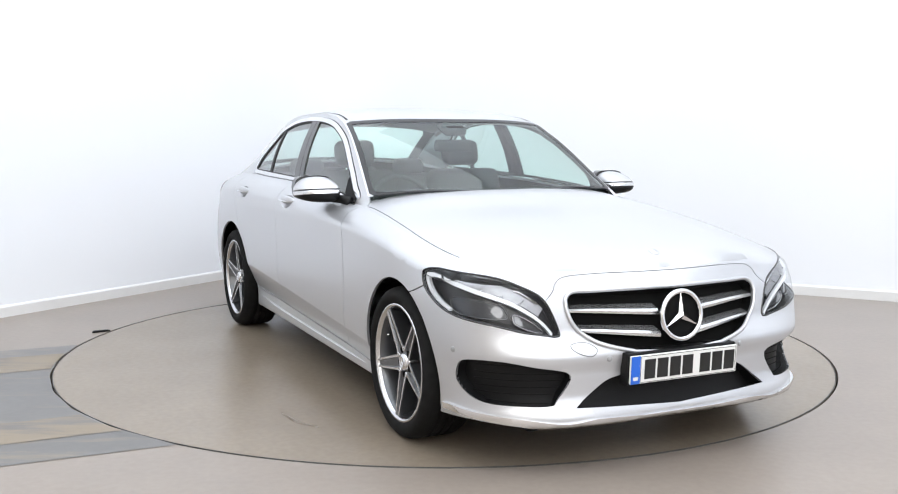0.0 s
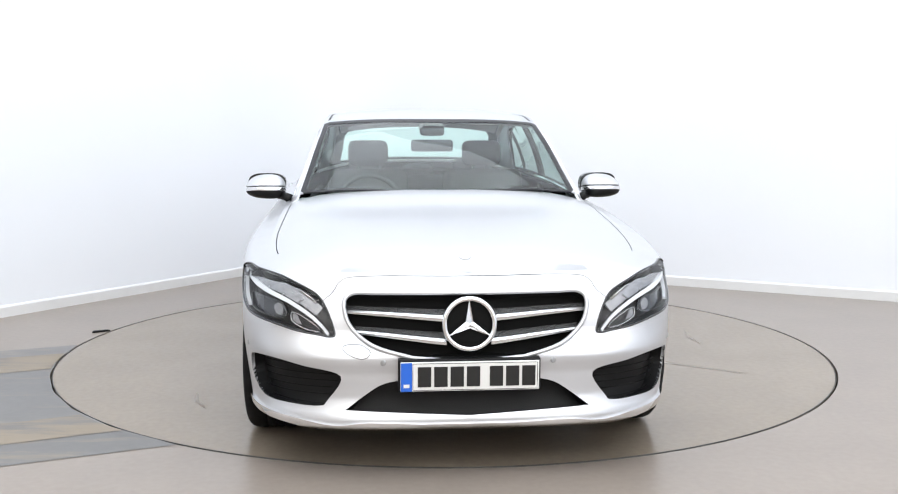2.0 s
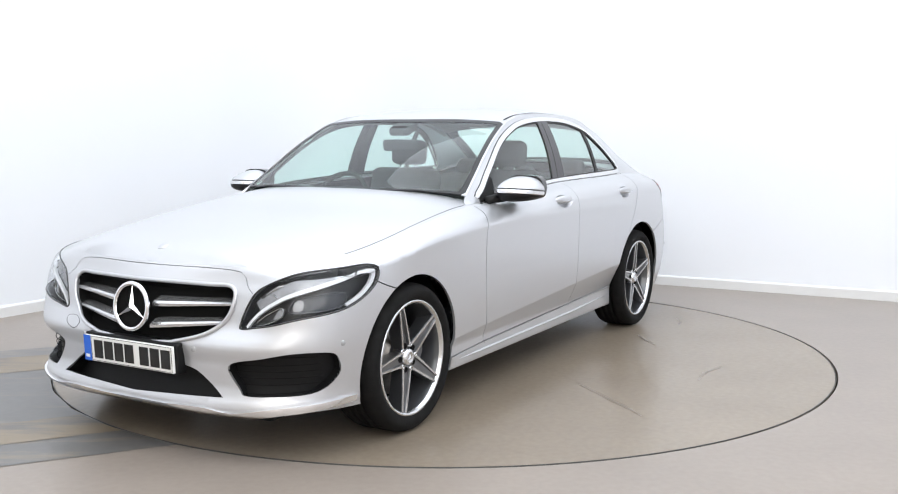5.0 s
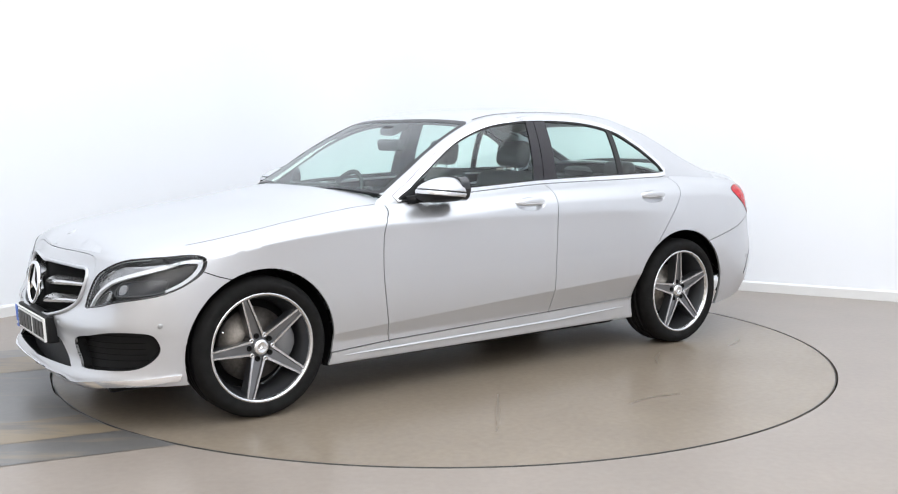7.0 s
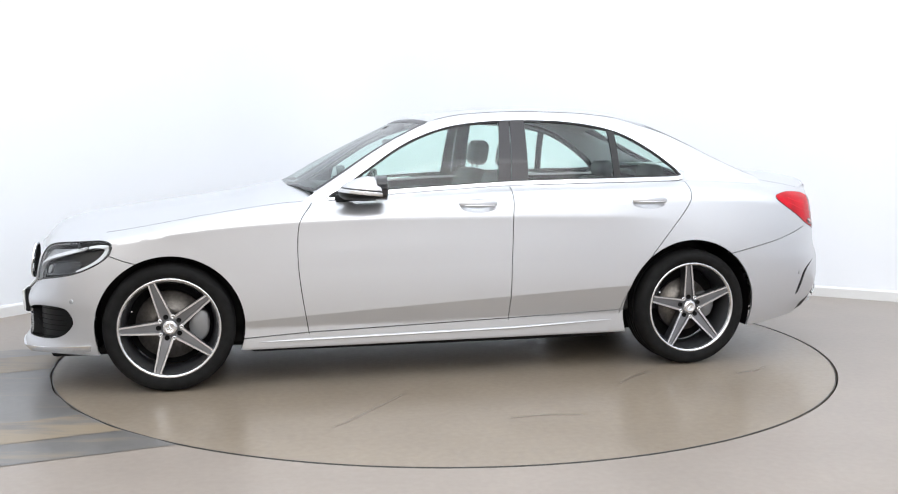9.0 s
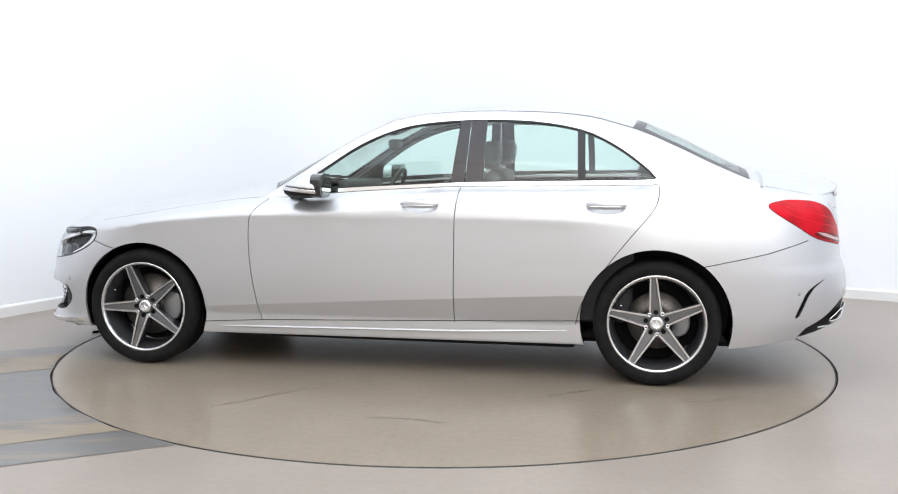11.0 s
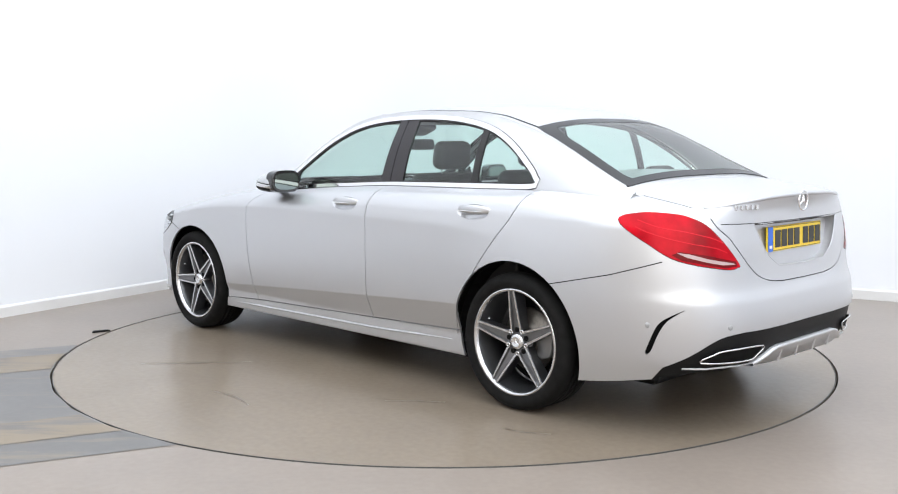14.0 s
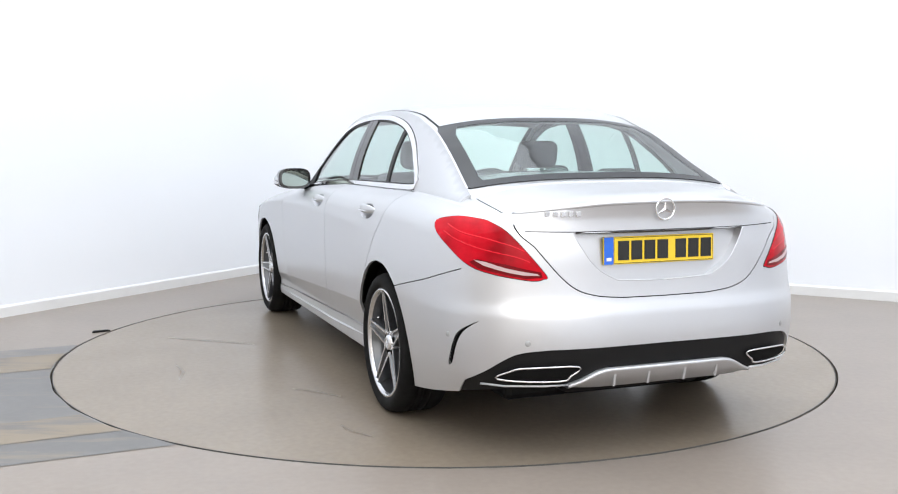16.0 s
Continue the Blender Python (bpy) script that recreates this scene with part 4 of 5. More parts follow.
# grille: bright surround, two louvres a side, black centre with a ring and three-pointed star
half = GRILLE[1:-1]
loop = [on_skin(q, z, 0.004) for q, z in half]
loop = [on_skin(Q_NOSE - 0.001, 0.696, 0.004)] + loop + [on_skin(Q_NOSE - 0.001, 0.446, 0.004)]
loop += [Vector((p.x, -p.y, p.z)) for p in loop[-2:0:-1]]
grille = part("grille_surround", from_bm("grille_surround", tube(loop, 0.0085, 8, True), PAINT, True), car, "silver grille surround")
for side, sgn in SIDES:
    for z0, z1, y1 in ((0.612, 0.626, 0.462), (0.526, 0.551, 0.440)):
        bm = bmesh.new()
        rows = []
        for i in range(15):
            t = i / 14
            y = 0.085 + (y1 - 0.085) * t
            z = z0 + (z1 - z0) * t
            p = on_skin(q_front(y, z), z, -0.012)
            h = 0.0195 - 0.0085 * t
            x = p.x
            rows.append([bm.verts.new((x + dx, sgn * y, z + dz)) for dx, dz in ((-0.045, h), (-0.004, h * 0.15), (0.004, -h * 0.35), (0.002, -h), (-0.02, -h))])
        for a, b in zip(rows, rows[1:]):
            for k in range(5):
                bm.faces.new((a[k], a[(k + 1) % 5], b[(k + 1) % 5], b[k]))
        bm.faces.new(rows[0])
        bm.faces.new(rows[-1])
        part("louvre", from_bm("louvre", bm, SATIN), grille, "satin silver louvre")


def star_badge(name, parent, m, r, thick, back):
    """A ring with a three-pointed star."""
    ring = part(name, from_bm(name, lathe([(r + thick * math.cos(a), thick * math.sin(a)) for a in np.linspace(0, 2 * math.pi, 11)[:-1]], 56, True), CHROME, True),
                parent, "chrome ring with a three-pointed star", m)
    bm = bmesh.new()
    top, low = bm.verts.new((0, -thick * 1.3, 0)), bm.verts.new((0, thick, 0))
    outer = []
    for k in range(6):
        a = math.pi / 2 + k * math.pi / 3
        rr = r if k % 2 == 0 else r * 0.17
        outer.append(bm.verts.new((rr * math.cos(a), 0.0, rr * math.sin(a))))
    for k in range(6):
        bm.faces.new((outer[k], outer[(k + 1) % 6], top))
        bm.faces.new((outer[(k + 1) % 6], outer[k], low))
    part("star", from_bm("star", bm, CHROME), ring)
    if back:
        bm = lathe([(0.0001, thick * 0.9), (r, thick * 0.9)], 48)
        part("badge_back", from_bm("badge_back", bm, DARK), ring)
    return ring


star_badge("grille_badge", grille, pose(2.188, 0, 0.590) @ pose(0, 0, 0, 0, -6, 0) @ pose(0, 0, 0, 0, 0, 90), 0.094, 0.010, True)
star_badge("boot_badge", boot_lid, pose(-2.386, 0, 0.998, 0, 0, -90), 0.043, 0.0045, False)
bm = lathe([(0.0001, 0.002), (0.017, 0.0016), (0.018, 0.0006), (0.0195, 0.0006), (0.021, 0.0018), (0.024, 0.0), (0.024, -0.006)], 32)
hz, hf = hood_top(np.array([2.005, 2.03]), np.array([0.0, 0.0]))
badge_tilt = math.degrees(math.atan2(hz[2] - hf[2], hf[0] - hz[0]))
part("bonnet_badge", from_bm("bonnet_badge", bm, PAINT, True), bonnet, "small round silver badge", pose(hz[0], 0, hz[2] + 0.003, 0, badge_tilt, 0) @ pose(0, 0, 0, 90, 0, 0))


# number plates: the characters stand as plain bars
def number_plate(m, mat, name):
    pl = part(name, from_bm(name, slab((-0.26, -0.006, -0.0555), (0.26, 0.006, 0.0555), 0.003), mat), car, "number plate with a blue band and black bars", m)
    part("blue_band", from_bm("blue_band", slab((-0.259, -0.0075, -0.0545), (-0.217, -0.0055, 0.0545)), BLUE), pl)
    part("band_mark", from_bm("band_mark", slab((-0.249, -0.009, -0.040), (-0.227, -0.007, -0.027)), WHITE_PLATE), pl)
    x = -0.196
    for k in range(7):
        w = 0.050
        part("plate_bar", from_bm("plate_bar", slab((x, -0.0085, -0.0385), (x + w, -0.0055, 0.0385)), INK), pl)
        x += w + (0.011 if k != 3 else 0.036)
    rim = [(-0.214, -0.051), (0.253, -0.051), (0.253, 0.051), (-0.214, 0.051)]
    part("plate_border", from_bm("plate_border", tube([(a, -0.0062, b) for a, b in dense(rim, 0.05)], 0.0012, 4, True), INK), pl)


number_plate(pose(2.212, 0, 0.398) @ pose(0, 0, 0, 0, 3, 0) @ pose(0, 0, 0, 0, 0, 90), WHITE_PLATE, "front_plate")
number_plate(pose(-2.350, 0, 0.833) @ pose(0, 0, 0, 0, 2, 0) @ pose(0, 0, 0, 0, 0, -90), YELLOW_PLATE, "rear_plate")
part("plate_bracket", from_bm("plate_bracket", slab((2.150, -0.268, 0.336), (2.204, 0.268, 0.462), 0.006), BLACK), front_bumper)

# lower blade and chrome strip along the front bumper's edge
EDGE = [(Q_NOSE - 0.001, 0.200)] + rounded(F((0.18, 0.200), (0.376, 0.206), (0.506, 0.196), (0.656, 0.213)) + S((1.93, 0.226), (1.86, 0.232), (1.80, 0.234)), 5, False)
ribbon = [(q, z + 0.015) for q, z in EDGE] + [(q, z - 0.010) for q, z in EDGE[::-1]]
skin_patch("bumper_strip", ribbon, 0.010, CHROME, front_bumper, "bright strip along the bumper edge", 0.018, both=True, step=0.016)
for side, sgn in SIDES:
    # honeycomb bars in the side intake
    for k in range(6):
        z = 0.285 + 0.026 * k
        pts = [(q, z) for q in np.linspace(q_front(0.50 + 0.015 * abs(k - 3), z), q_front(0.81, z), 12)]
        pts = [p for p in pts if in_poly(np.array([p]), INTAKE)[0]]
        if len(pts) > 2:
            skin_bar("mesh_bar", pts, 0.0018, DARK, front_bumper, -0.034, sgn, seg=5)

# head lamps
for side, sgn in SIDES:
    lamp = part("headlamp", panels.mesh("lamp_bowl" + side, LAMP_GREY), car, "clear headlamp with a hooked light guide")
    cov = part("lamp_cover", panels.mesh("lamp_cover" + side, COVER), lamp, "clear cover")
    hook = rounded(F((0.530, 0.540), (0.575, 0.590), (0.635, 0.634), (0.72, 0.678)) + S((1.85, 0.728), (1.77, 0.749), (1.708, 0.741), (1.728, 0.697), (1.785, 0.655), (1.86, 0.622)), 4, False)
    n = len(hook)
    H = np.array(hook)
    dirs = np.gradient(H, axis=0)
    dirs /= np.hypot(dirs[:, 0], dirs[:, 1])[:, None]
    wide = np.interp(np.arange(n) / (n - 1), [0, 0.3, 0.62, 0.75, 1.0], [0.005, 0.008, 0.011, 0.011, 0.005])[:, None]
    side_step = np.stack([-dirs[:, 1], dirs[:, 0]], -1) * wide
    guide = [tuple(p) for p in np.concatenate([H + side_step, (H - side_step)[::-1]])]
    skin_patch("light_guide", guide, -0.010, DRL, lamp, "white hooked light guide", 0.014, sgn, step=0.012)
    skin_bar("lamp_rim", HEAD, 0.0042, GLOSS_BLACK, lamp, -0.001, sgn, True)
    skin_bar("chrome_blade", F((0.575, 0.660), (0.64, 0.706)) + S((1.85, 0.744), (1.76, 0.754)), 0.006, LAMP_CHROME, lamp, -0.022, sgn, flat=1.2)
    wedge = rounded(F((0.560, 0.551), (0.615, 0.596), (0.672, 0.622), (0.676, 0.590), (0.640, 0.566), (0.60, 0.552)), 4)
    skin_patch("reflector", wedge, -0.034, LAMP_GREY, lamp, "dark reflector bowl", 0.012, sgn)
    skin_bar("reflector_rim", wedge, 0.0022, LAMP_CHROME, lamp, -0.024, sgn, True)
    skin_patch("reflector_blade", F((0.638, 0.575), (0.655, 0.612), (0.672, 0.619), (0.673, 0.592), (0.655, 0.578)), -0.026, BROW, lamp, "", 0.006, sgn, step=0.01)
    outer_bowl = rounded(F((0.715, 0.602), (0.708, 0.640), (0.742, 0.664)) + S((1.865, 0.676), (1.850, 0.640), (1.90, 0.612)), 4)
    skin_patch("projector", outer_bowl, -0.036, LAMP_LENS, lamp, "dark projector lens", 0.014, sgn)
    skin_bar("projector_ring", outer_bowl, 0.0022, GUNMETAL, lamp, -0.024, sgn, True)
    skin_patch("projector_blade", rounded(F((0.722, 0.610), (0.716, 0.640), (0.738, 0.656), (0.756, 0.640), (0.748, 0.615)), 3), -0.030, BROW, lamp, "", 0.006, sgn, step=0.01)
    brow = F((0.552, 0.640), (0.606, 0.692), (0.70, 0.735)) + S((1.83, 0.753), (1.745, 0.757), (1.765, 0.749), (1.85, 0.732)) + F((0.72, 0.694), (0.635, 0.652), (0.575, 0.610))
    skin_patch("upper_trim", brow, -0.024, BROW, lamp, "grey ribbed upper trim", 0.006, sgn, step=0.015)
    for k in range(4):
        f0 = 0.15 + 0.2 * k
        base = np.array(F((0.575, 0.655))[0]) * (1 - f0) + np.array(S((1.78, 0.752))[0]) * f0
        skin_bar("trim_rib", [(base[0] + 0.012, base[1] + 0.006), (base[0] - 0.012, base[1] - 0.010)], 0.003, LAMP_CHROME, lamp, -0.022, sgn, seg=5)
    # tail lamps
    tl = part("tail_lamp", panels.mesh("tail_lens" + side, RED), car, "deep red tail lamp")
    lens = B((0.540, 0.749), (0.60, 0.750), (0.66, 0.762)) + S((-2.240, 0.784), (-2.205, 0.804), (-2.245, 0.798)) + B((0.66, 0.777), (0.60, 0.764), (0.55, 0.756))
    skin_patch("reversing_lens", lens, 0.0055, CLEAR_LENS, tl, "pale reversing lens", 0.004, sgn, step=0.012)
    low_band = B((0.530, 0.741), (0.59, 0.737)) + S((-2.225, 0.772), (-2.19, 0.795), (-2.215, 0.808)) + B((0.66, 0.792), (0.60, 0.776), (0.535, 0.762))
    skin_patch("lower_lens", low_band, 0.0042, RED_DARK, tl, "", 0.003, sgn, step=0.015)
    for up in (0.0, 0.042):
        bar = rounded(B((0.575 + 0.4 * up, 0.800 + up), (0.63 + 0.25 * up, 0.822 + up)) + S((-2.225, 0.846 + up), (-2.13, 0.872 + 0.8 * up), (-2.04, 0.905 + 0.7 * up)), 4, False)
        skin_bar("red_guide", bar, 0.0052, RED_GUIDE, tl, -0.0008, sgn, flat=1.0, seg=6)
    skin_bar("lamp_rim", TAIL, 0.003, SEAL, tl, 0.000, sgn, True)

# boot: small model letters stand as bars, a black strip stands in for the recess's shadow
for k in range(5):
    y = 0.50 - 0.030 * k
    p = on_skin(q_rear(y, 0.985), 0.985, 0.001)
    part("badge_bar", from_bm("badge_bar", slab((-0.002, -0.011, -0.011), (0.004, 0.011, 0.011), 0.002), SATIN), boot_lid, "", pose(p.x, p.y, p.z, 0, 0, 180))
skin_bar("recess_shadow", [(Q_TAIL + 0.001, 0.910)] + B((0.2, 0.911), (0.392, 0.913)), 0.006, GLOSS_BLACK, boot_lid, -0.004, 1, label="black strip standing in for the shadow at the plate recess")
skin_bar("recess_shadow", [(Q_TAIL + 0.001, 0.910)] + B((0.2, 0.911), (0.392, 0.913)), 0.006, GLOSS_BLACK, boot_lid, -0.004, -1)

for side, sgn in SIDES:
    skin_bar("recess_rim", RECESS[1:-1] + B((0.15, 0.718), (0.07, 0.715), (0.01, 0.714)), 0.0035, PAINT, boot_lid, -0.002, sgn, seg=6)

# rear valance: silver lip with fins, exhaust trims
def valance():
    """Silver lip that slopes in under the bumper, with four fins."""
    bm = bmesh.new()
    rows = []
    for y in np.linspace(-0.43, 0.43, 45):
        zt = float(np.interp(abs(y), [0.0, 0.27, 0.32, 0.38, 0.43], [0.374, 0.374, 0.364, 0.332, 0.312]))
        p = on_skin(q_rear(max(abs(y), 0.003), zt), zt, 0.012)
        zb = min(0.300, zt - 0.012)
        rows.append([bm.verts.new((p.x + dx, y, z)) for dx, z in ((0.03, zt + 0.004), (0.0, zt + 0.002), (-0.002, zt - 0.006), (0.004, zt - 0.012), (0.030, zb), (0.09, zb - 0.004))])
    for p, q in zip(rows, rows[1:]):
        for j in range(5):
            bm.faces.new((p[j], p[j + 1], q[j + 1], q[j]))
    lip = part("valance_lip", from_bm("valance_lip", bm, PAINT, True), rear_bumper, "silver valance lip")
    x0 = on_skin(q_rear(0.003, 0.36), 0.36, 0.012).x
    for y in (-0.24, -0.085, 0.085, 0.24):
        dx = on_skin(q_rear(abs(y), 0.36), 0.36, 0.012).x - x0
        fin = prism([(x0 + dx + 0.004, 0.352), (x0 + dx + 0.016, 0.300), (x0 + dx + 0.08, 0.294), (x0 + dx + 0.08, 0.33)], y - 0.005, y + 0.005, 1, 0.002)
        part("fin", from_bm("fin", fin, PAINT), lip)


valance()
for side, sgn in SIDES:
    skin_bar("valance_edge", B((0.43, 0.318), (0.52, 0.316), (0.66, 0.313), (0.735, 0.315)), 0.0045, PAINT, rear_bumper, 0.004, sgn)
for side, sgn in SIDES:
    pipe = rounded(B((0.690, 0.342), (0.655, 0.376), (0.60, 0.392), (0.40, 0.394), (0.43, 0.355), (0.47, 0.336)), 4)
    # flat patch, no hollow: the pipe's dark inside is put into the colour
    skin_patch("exhaust_shade", pipe, -0.004, DARK, rear_bumper, "flat black patch for the shaded inside of the exhaust", 0.0, sgn)
    skin_bar("exhaust_trim", pipe, 0.0040, SATIN, rear_bumper, 0.004, sgn, True, "chrome exhaust trim")
lip_line = [(q, float(crest(q)) - 0.001) for q in np.linspace(Q_TAIL + 0.0005, q_rear(0.60, 1.0), 30)]
lip_pts = [on_skin(q, z, -0.003) for q, z in lip_line]
lip_pts = lip_pts[::-1] + [Vector((p.x, -p.y, p.z)) for p in lip_pts[1:]]
part("spoiler_lip", from_bm("spoiler_lip", tube(lip_pts, 0.009, 10), PAINT, True), boot_lid, "slim silver spoiler lip")

LAMP_PAINT = shader("sensor_paint", (0.40, 0.405, 0.415), 0.4, 0.6)
# parking sensors and washer cover
for sgn in (1, -1):
    spots = [on_skin(q_front(0.324, 0.442), 0.442, 0.001, sgn), on_skin(q_side(1.886, 0.474), 0.474, 0.001, sgn),
             on_skin(q_side(-2.123, 0.498), 0.498, 0.001, sgn), on_skin(q_rear(0.60, 0.49), 0.49, 0.001, sgn)]
    for p, bumper in zip(spots, (front_bumper, front_bumper, rear_bumper, rear_bumper)):
        d = Vector((p.x - math.copysign(1.35, p.x), p.y, 0)).normalized()
        me = from_bm("sensor", lathe([(0.0001, 0.0015), (0.009, 0.0012), (0.0115, 0.0), (0.0115, -0.004)], 20), LAMP_PAINT, True)
        part("sensor", me, bumper, "", pose(p.x, p.y, p.z, 0, 0, math.degrees(math.atan2(d.y, d.x)) - 90))
sq = [(q_front(y, z), z) for y, z in ((0.40, 0.455), (0.46, 0.475), (0.47, 0.500), (0.41, 0.505), (0.37, 0.480))]
skin_bar("tow_cover", rounded(sq, 4), 0.0012, SEAL, front_bumper, 0.0, -1, True, seg=4)

# door handles over hollow cups, and the door mirrors
def handle_cup(x, z, sgn):
    """A hollow let into the door skin."""
    bm = bmesh.new()
    rings = []
    for k in range(9):
        r = 1 - k / 8.5
        row = []
        for u in np.linspace(0, 2 * math.pi, 41)[:-1]:
            p = on_skin(x + 0.103 * r * math.cos(u), z - 0.004 + 0.036 * r * math.sin(u), -0.026 * (1 - r ** 2.4), sgn)
            row.append(bm.verts.new(p))
        rings.append(row)
    for p, q in zip(rings, rings[1:]):
        for j in range(40):
            bm.faces.new((p[j], p[(j + 1) % 40], q[(j + 1) % 40], q[j]))
    bm.faces.new(rings[-1])
    return from_bm("handle_cup", bm, PAINT, True)


def handle_bar(x, y, z, sgn):
    """A lens-shaped grip, thickest in the middle, bowed away from the door."""
    bm = bmesh.new()
    rows = []
    for t in np.linspace(-1, 1, 25):
        h = 0.0205 * (1 - abs(t) ** 2.6) ** 0.5 + 0.0015
        d = y + 0.026 - 0.026 * t * t
        w = 0.012 * (1 - 0.5 * abs(t) ** 3)
        rows.append([bm.verts.new((x + 0.110 * t, sgn * (d + w * math.cos(u)), z + 0.006 + 0.004 * (1 - t * t) + h * math.sin(u))) for u in np.linspace(0, 2 * math.pi, 15)[:-1]])
    for p, q in zip(rows, rows[1:]):
        for j in range(14):
            bm.faces.new((p[j], p[(j + 1) % 14], q[(j + 1) % 14], q[j]))
    bm.faces.new(rows[0])
    bm.faces.new(rows[-1])
    return from_bm("handle", bm, PAINT, True)


def mirror_shell(sgn, low, high, grow_by):
    """Wedge-shaped mirror housing: blunt towards the rear, falling away ahead; the band between two heights."""
    bm = bmesh.new()
    bmesh.ops.create_uvsphere(bm, u_segments=40, v_segments=48, radius=1)
    power = 2.7
    for v in bm.verts:
        c = v.co.copy()
        k = sum(abs(a) ** power for a in c) ** (-1 / power)
        c *= k
        x = 0.455 + 0.118 * c.x * grow_by
        ahead = min(max((x - 0.40) / 0.17, 0), 1)
        out = 0.5 + 0.5 * c.y
        up = 0.086 * (1 - 0.52 * ahead ** 1.4) * (1 - 0.12 * out * out)
        z = 1.000 + grow_by * (up if c.z > 0 else 0.050 * (1 - 0.25 * out * out)) * c.z
        x = max(x - 0.035 * out * out, 0.352 - 0.02 * out)
        v.co = Vector((x, sgn * (0.912 + 0.106 * c.y * grow_by), z))
    for height, side in ((low, True), (high, False)):
        if height is not None:
            geom = bm.verts[:] + bm.edges[:] + bm.faces[:]
            bmesh.ops.bisect_plane(bm, geom=geom, plane_co=(0.45, 0, height), plane_no=(-0.10, 0, 1), clear_inner=side, clear_outer=not side)
            edges = [e for e in bm.edges if e.is_boundary]
            bmesh.ops.holes_fill(bm, edges=edges, sides=0)
    return bm


for side, sgn in SIDES:
    for key, xa, z in HANDLES:
        y = float(half_width(xa, z))
        part("handle_cup", handle_cup(xa, z, sgn), doors[key + side])
        h = part("handle", handle_bar(xa, y - 0.012, z, sgn), doors[key + side], "silver door handle")
        pebble("handle_strip", (xa, sgn * (y + 0.0255), z + 0.0005), (0.085, 0.002, 0.0025), CHROME, h, 2.2)
    # door mirror
    shell = part("mirror_shell", from_bm("mirror_shell", mirror_shell(sgn, 1.017, None, 1.0), PAINT, True), doors["f" + side], "silver door mirror")
    part("mirror_slit", from_bm("mirror_slit", mirror_shell(sgn, 1.009, 1.018, 0.97), GLOSS_BLACK, True), shell)
    part("indicator_strip", from_bm("indicator_strip", mirror_shell(sgn, 0.991, 1.010, 1.0), SATIN, True), shell, "bright indicator strip")
    part("mirror_base", from_bm("mirror_base", mirror_shell(sgn, None, 0.991, 0.985), BLACK, True), shell, "black lower shell")
    oval = [(math.copysign(abs(math.cos(a)) ** 0.62, math.cos(a)), math.copysign(abs(math.sin(a)) ** 0.62, math.sin(a))) for a in np.linspace(0, 2 * math.pi, 37)[:-1]]
    part("mirror_rim", from_bm("mirror_rim", prism([(0.100 * a, 0.064 * b) for a, b in oval], 0.392, 0.334, 0, 0.008), GLOSS_BLACK), shell, "", pose(-0.006, sgn * 0.910, 1.022))
    part("mirror_face", from_bm("mirror_face", prism([(0.083 * a, 0.048 * b) for a, b in oval], 0.336, 0.331, 0), MIRROR), shell, "mirror glass", pose(-0.006, sgn * 0.910, 1.022))
    arm = [(0.56, sgn * 0.775, 0.958), (0.52, sgn * 0.80, 0.968), (0.47, sgn * 0.84, 0.975)]
    part("mirror_arm", from_bm("mirror_arm", tube(arm, [0.026, 0.022, 0.024], 8), BLACK, True), shell)
    sail = [(0.60, 0.963), (0.44, 0.985), (0.42, 1.075), (0.47, 1.045)]
    P, T = cut(sail, [], 0.02)
    pp = Panels()
    pp.region("sail", cabin_side, P, T, sideways, 0.004, 0.01, 0 if sgn > 0 else -1)
    part("mirror_sail", pp.mesh("sail", BLACK), doors["f" + side], "black mirror corner")

# a fine blade along each side skirt
for side, sgn in SIDES:
    blade = [(x, float(np.interp(x, [-0.98, -0.4, 0.98], [0.268, 0.246, 0.232]))) for x in np.linspace(-0.96, 0.98, 40)]
    skin_bar("skirt_blade", blade, [0.011 * min(1, 0.25 + i / 8, 0.2 + (39 - i) / 6) for i in range(40)], PAINT, car, 0.006, sgn, label="slim silver blade on the side skirt", flat=0.6)

# wipers lie along the windscreen's foot
for y0, y1 in ((0.62, 0.02), (0.05, -0.58)):
    pts = []
    for y in np.linspace(y0, y1, 8):
        x = 0.80 - 0.135 * (y / 0.7) ** 2 - 0.004 - 0.02 * abs(y - y0)
        p = roof_top(np.array([x]), np.array([y]))[0]
        pts.append((p[0], p[1], p[2] - 0.010))
    part("wiper", from_bm("wiper", tube(pts, 0.008, 6), BLACK, True), windscreen, "black wiper")

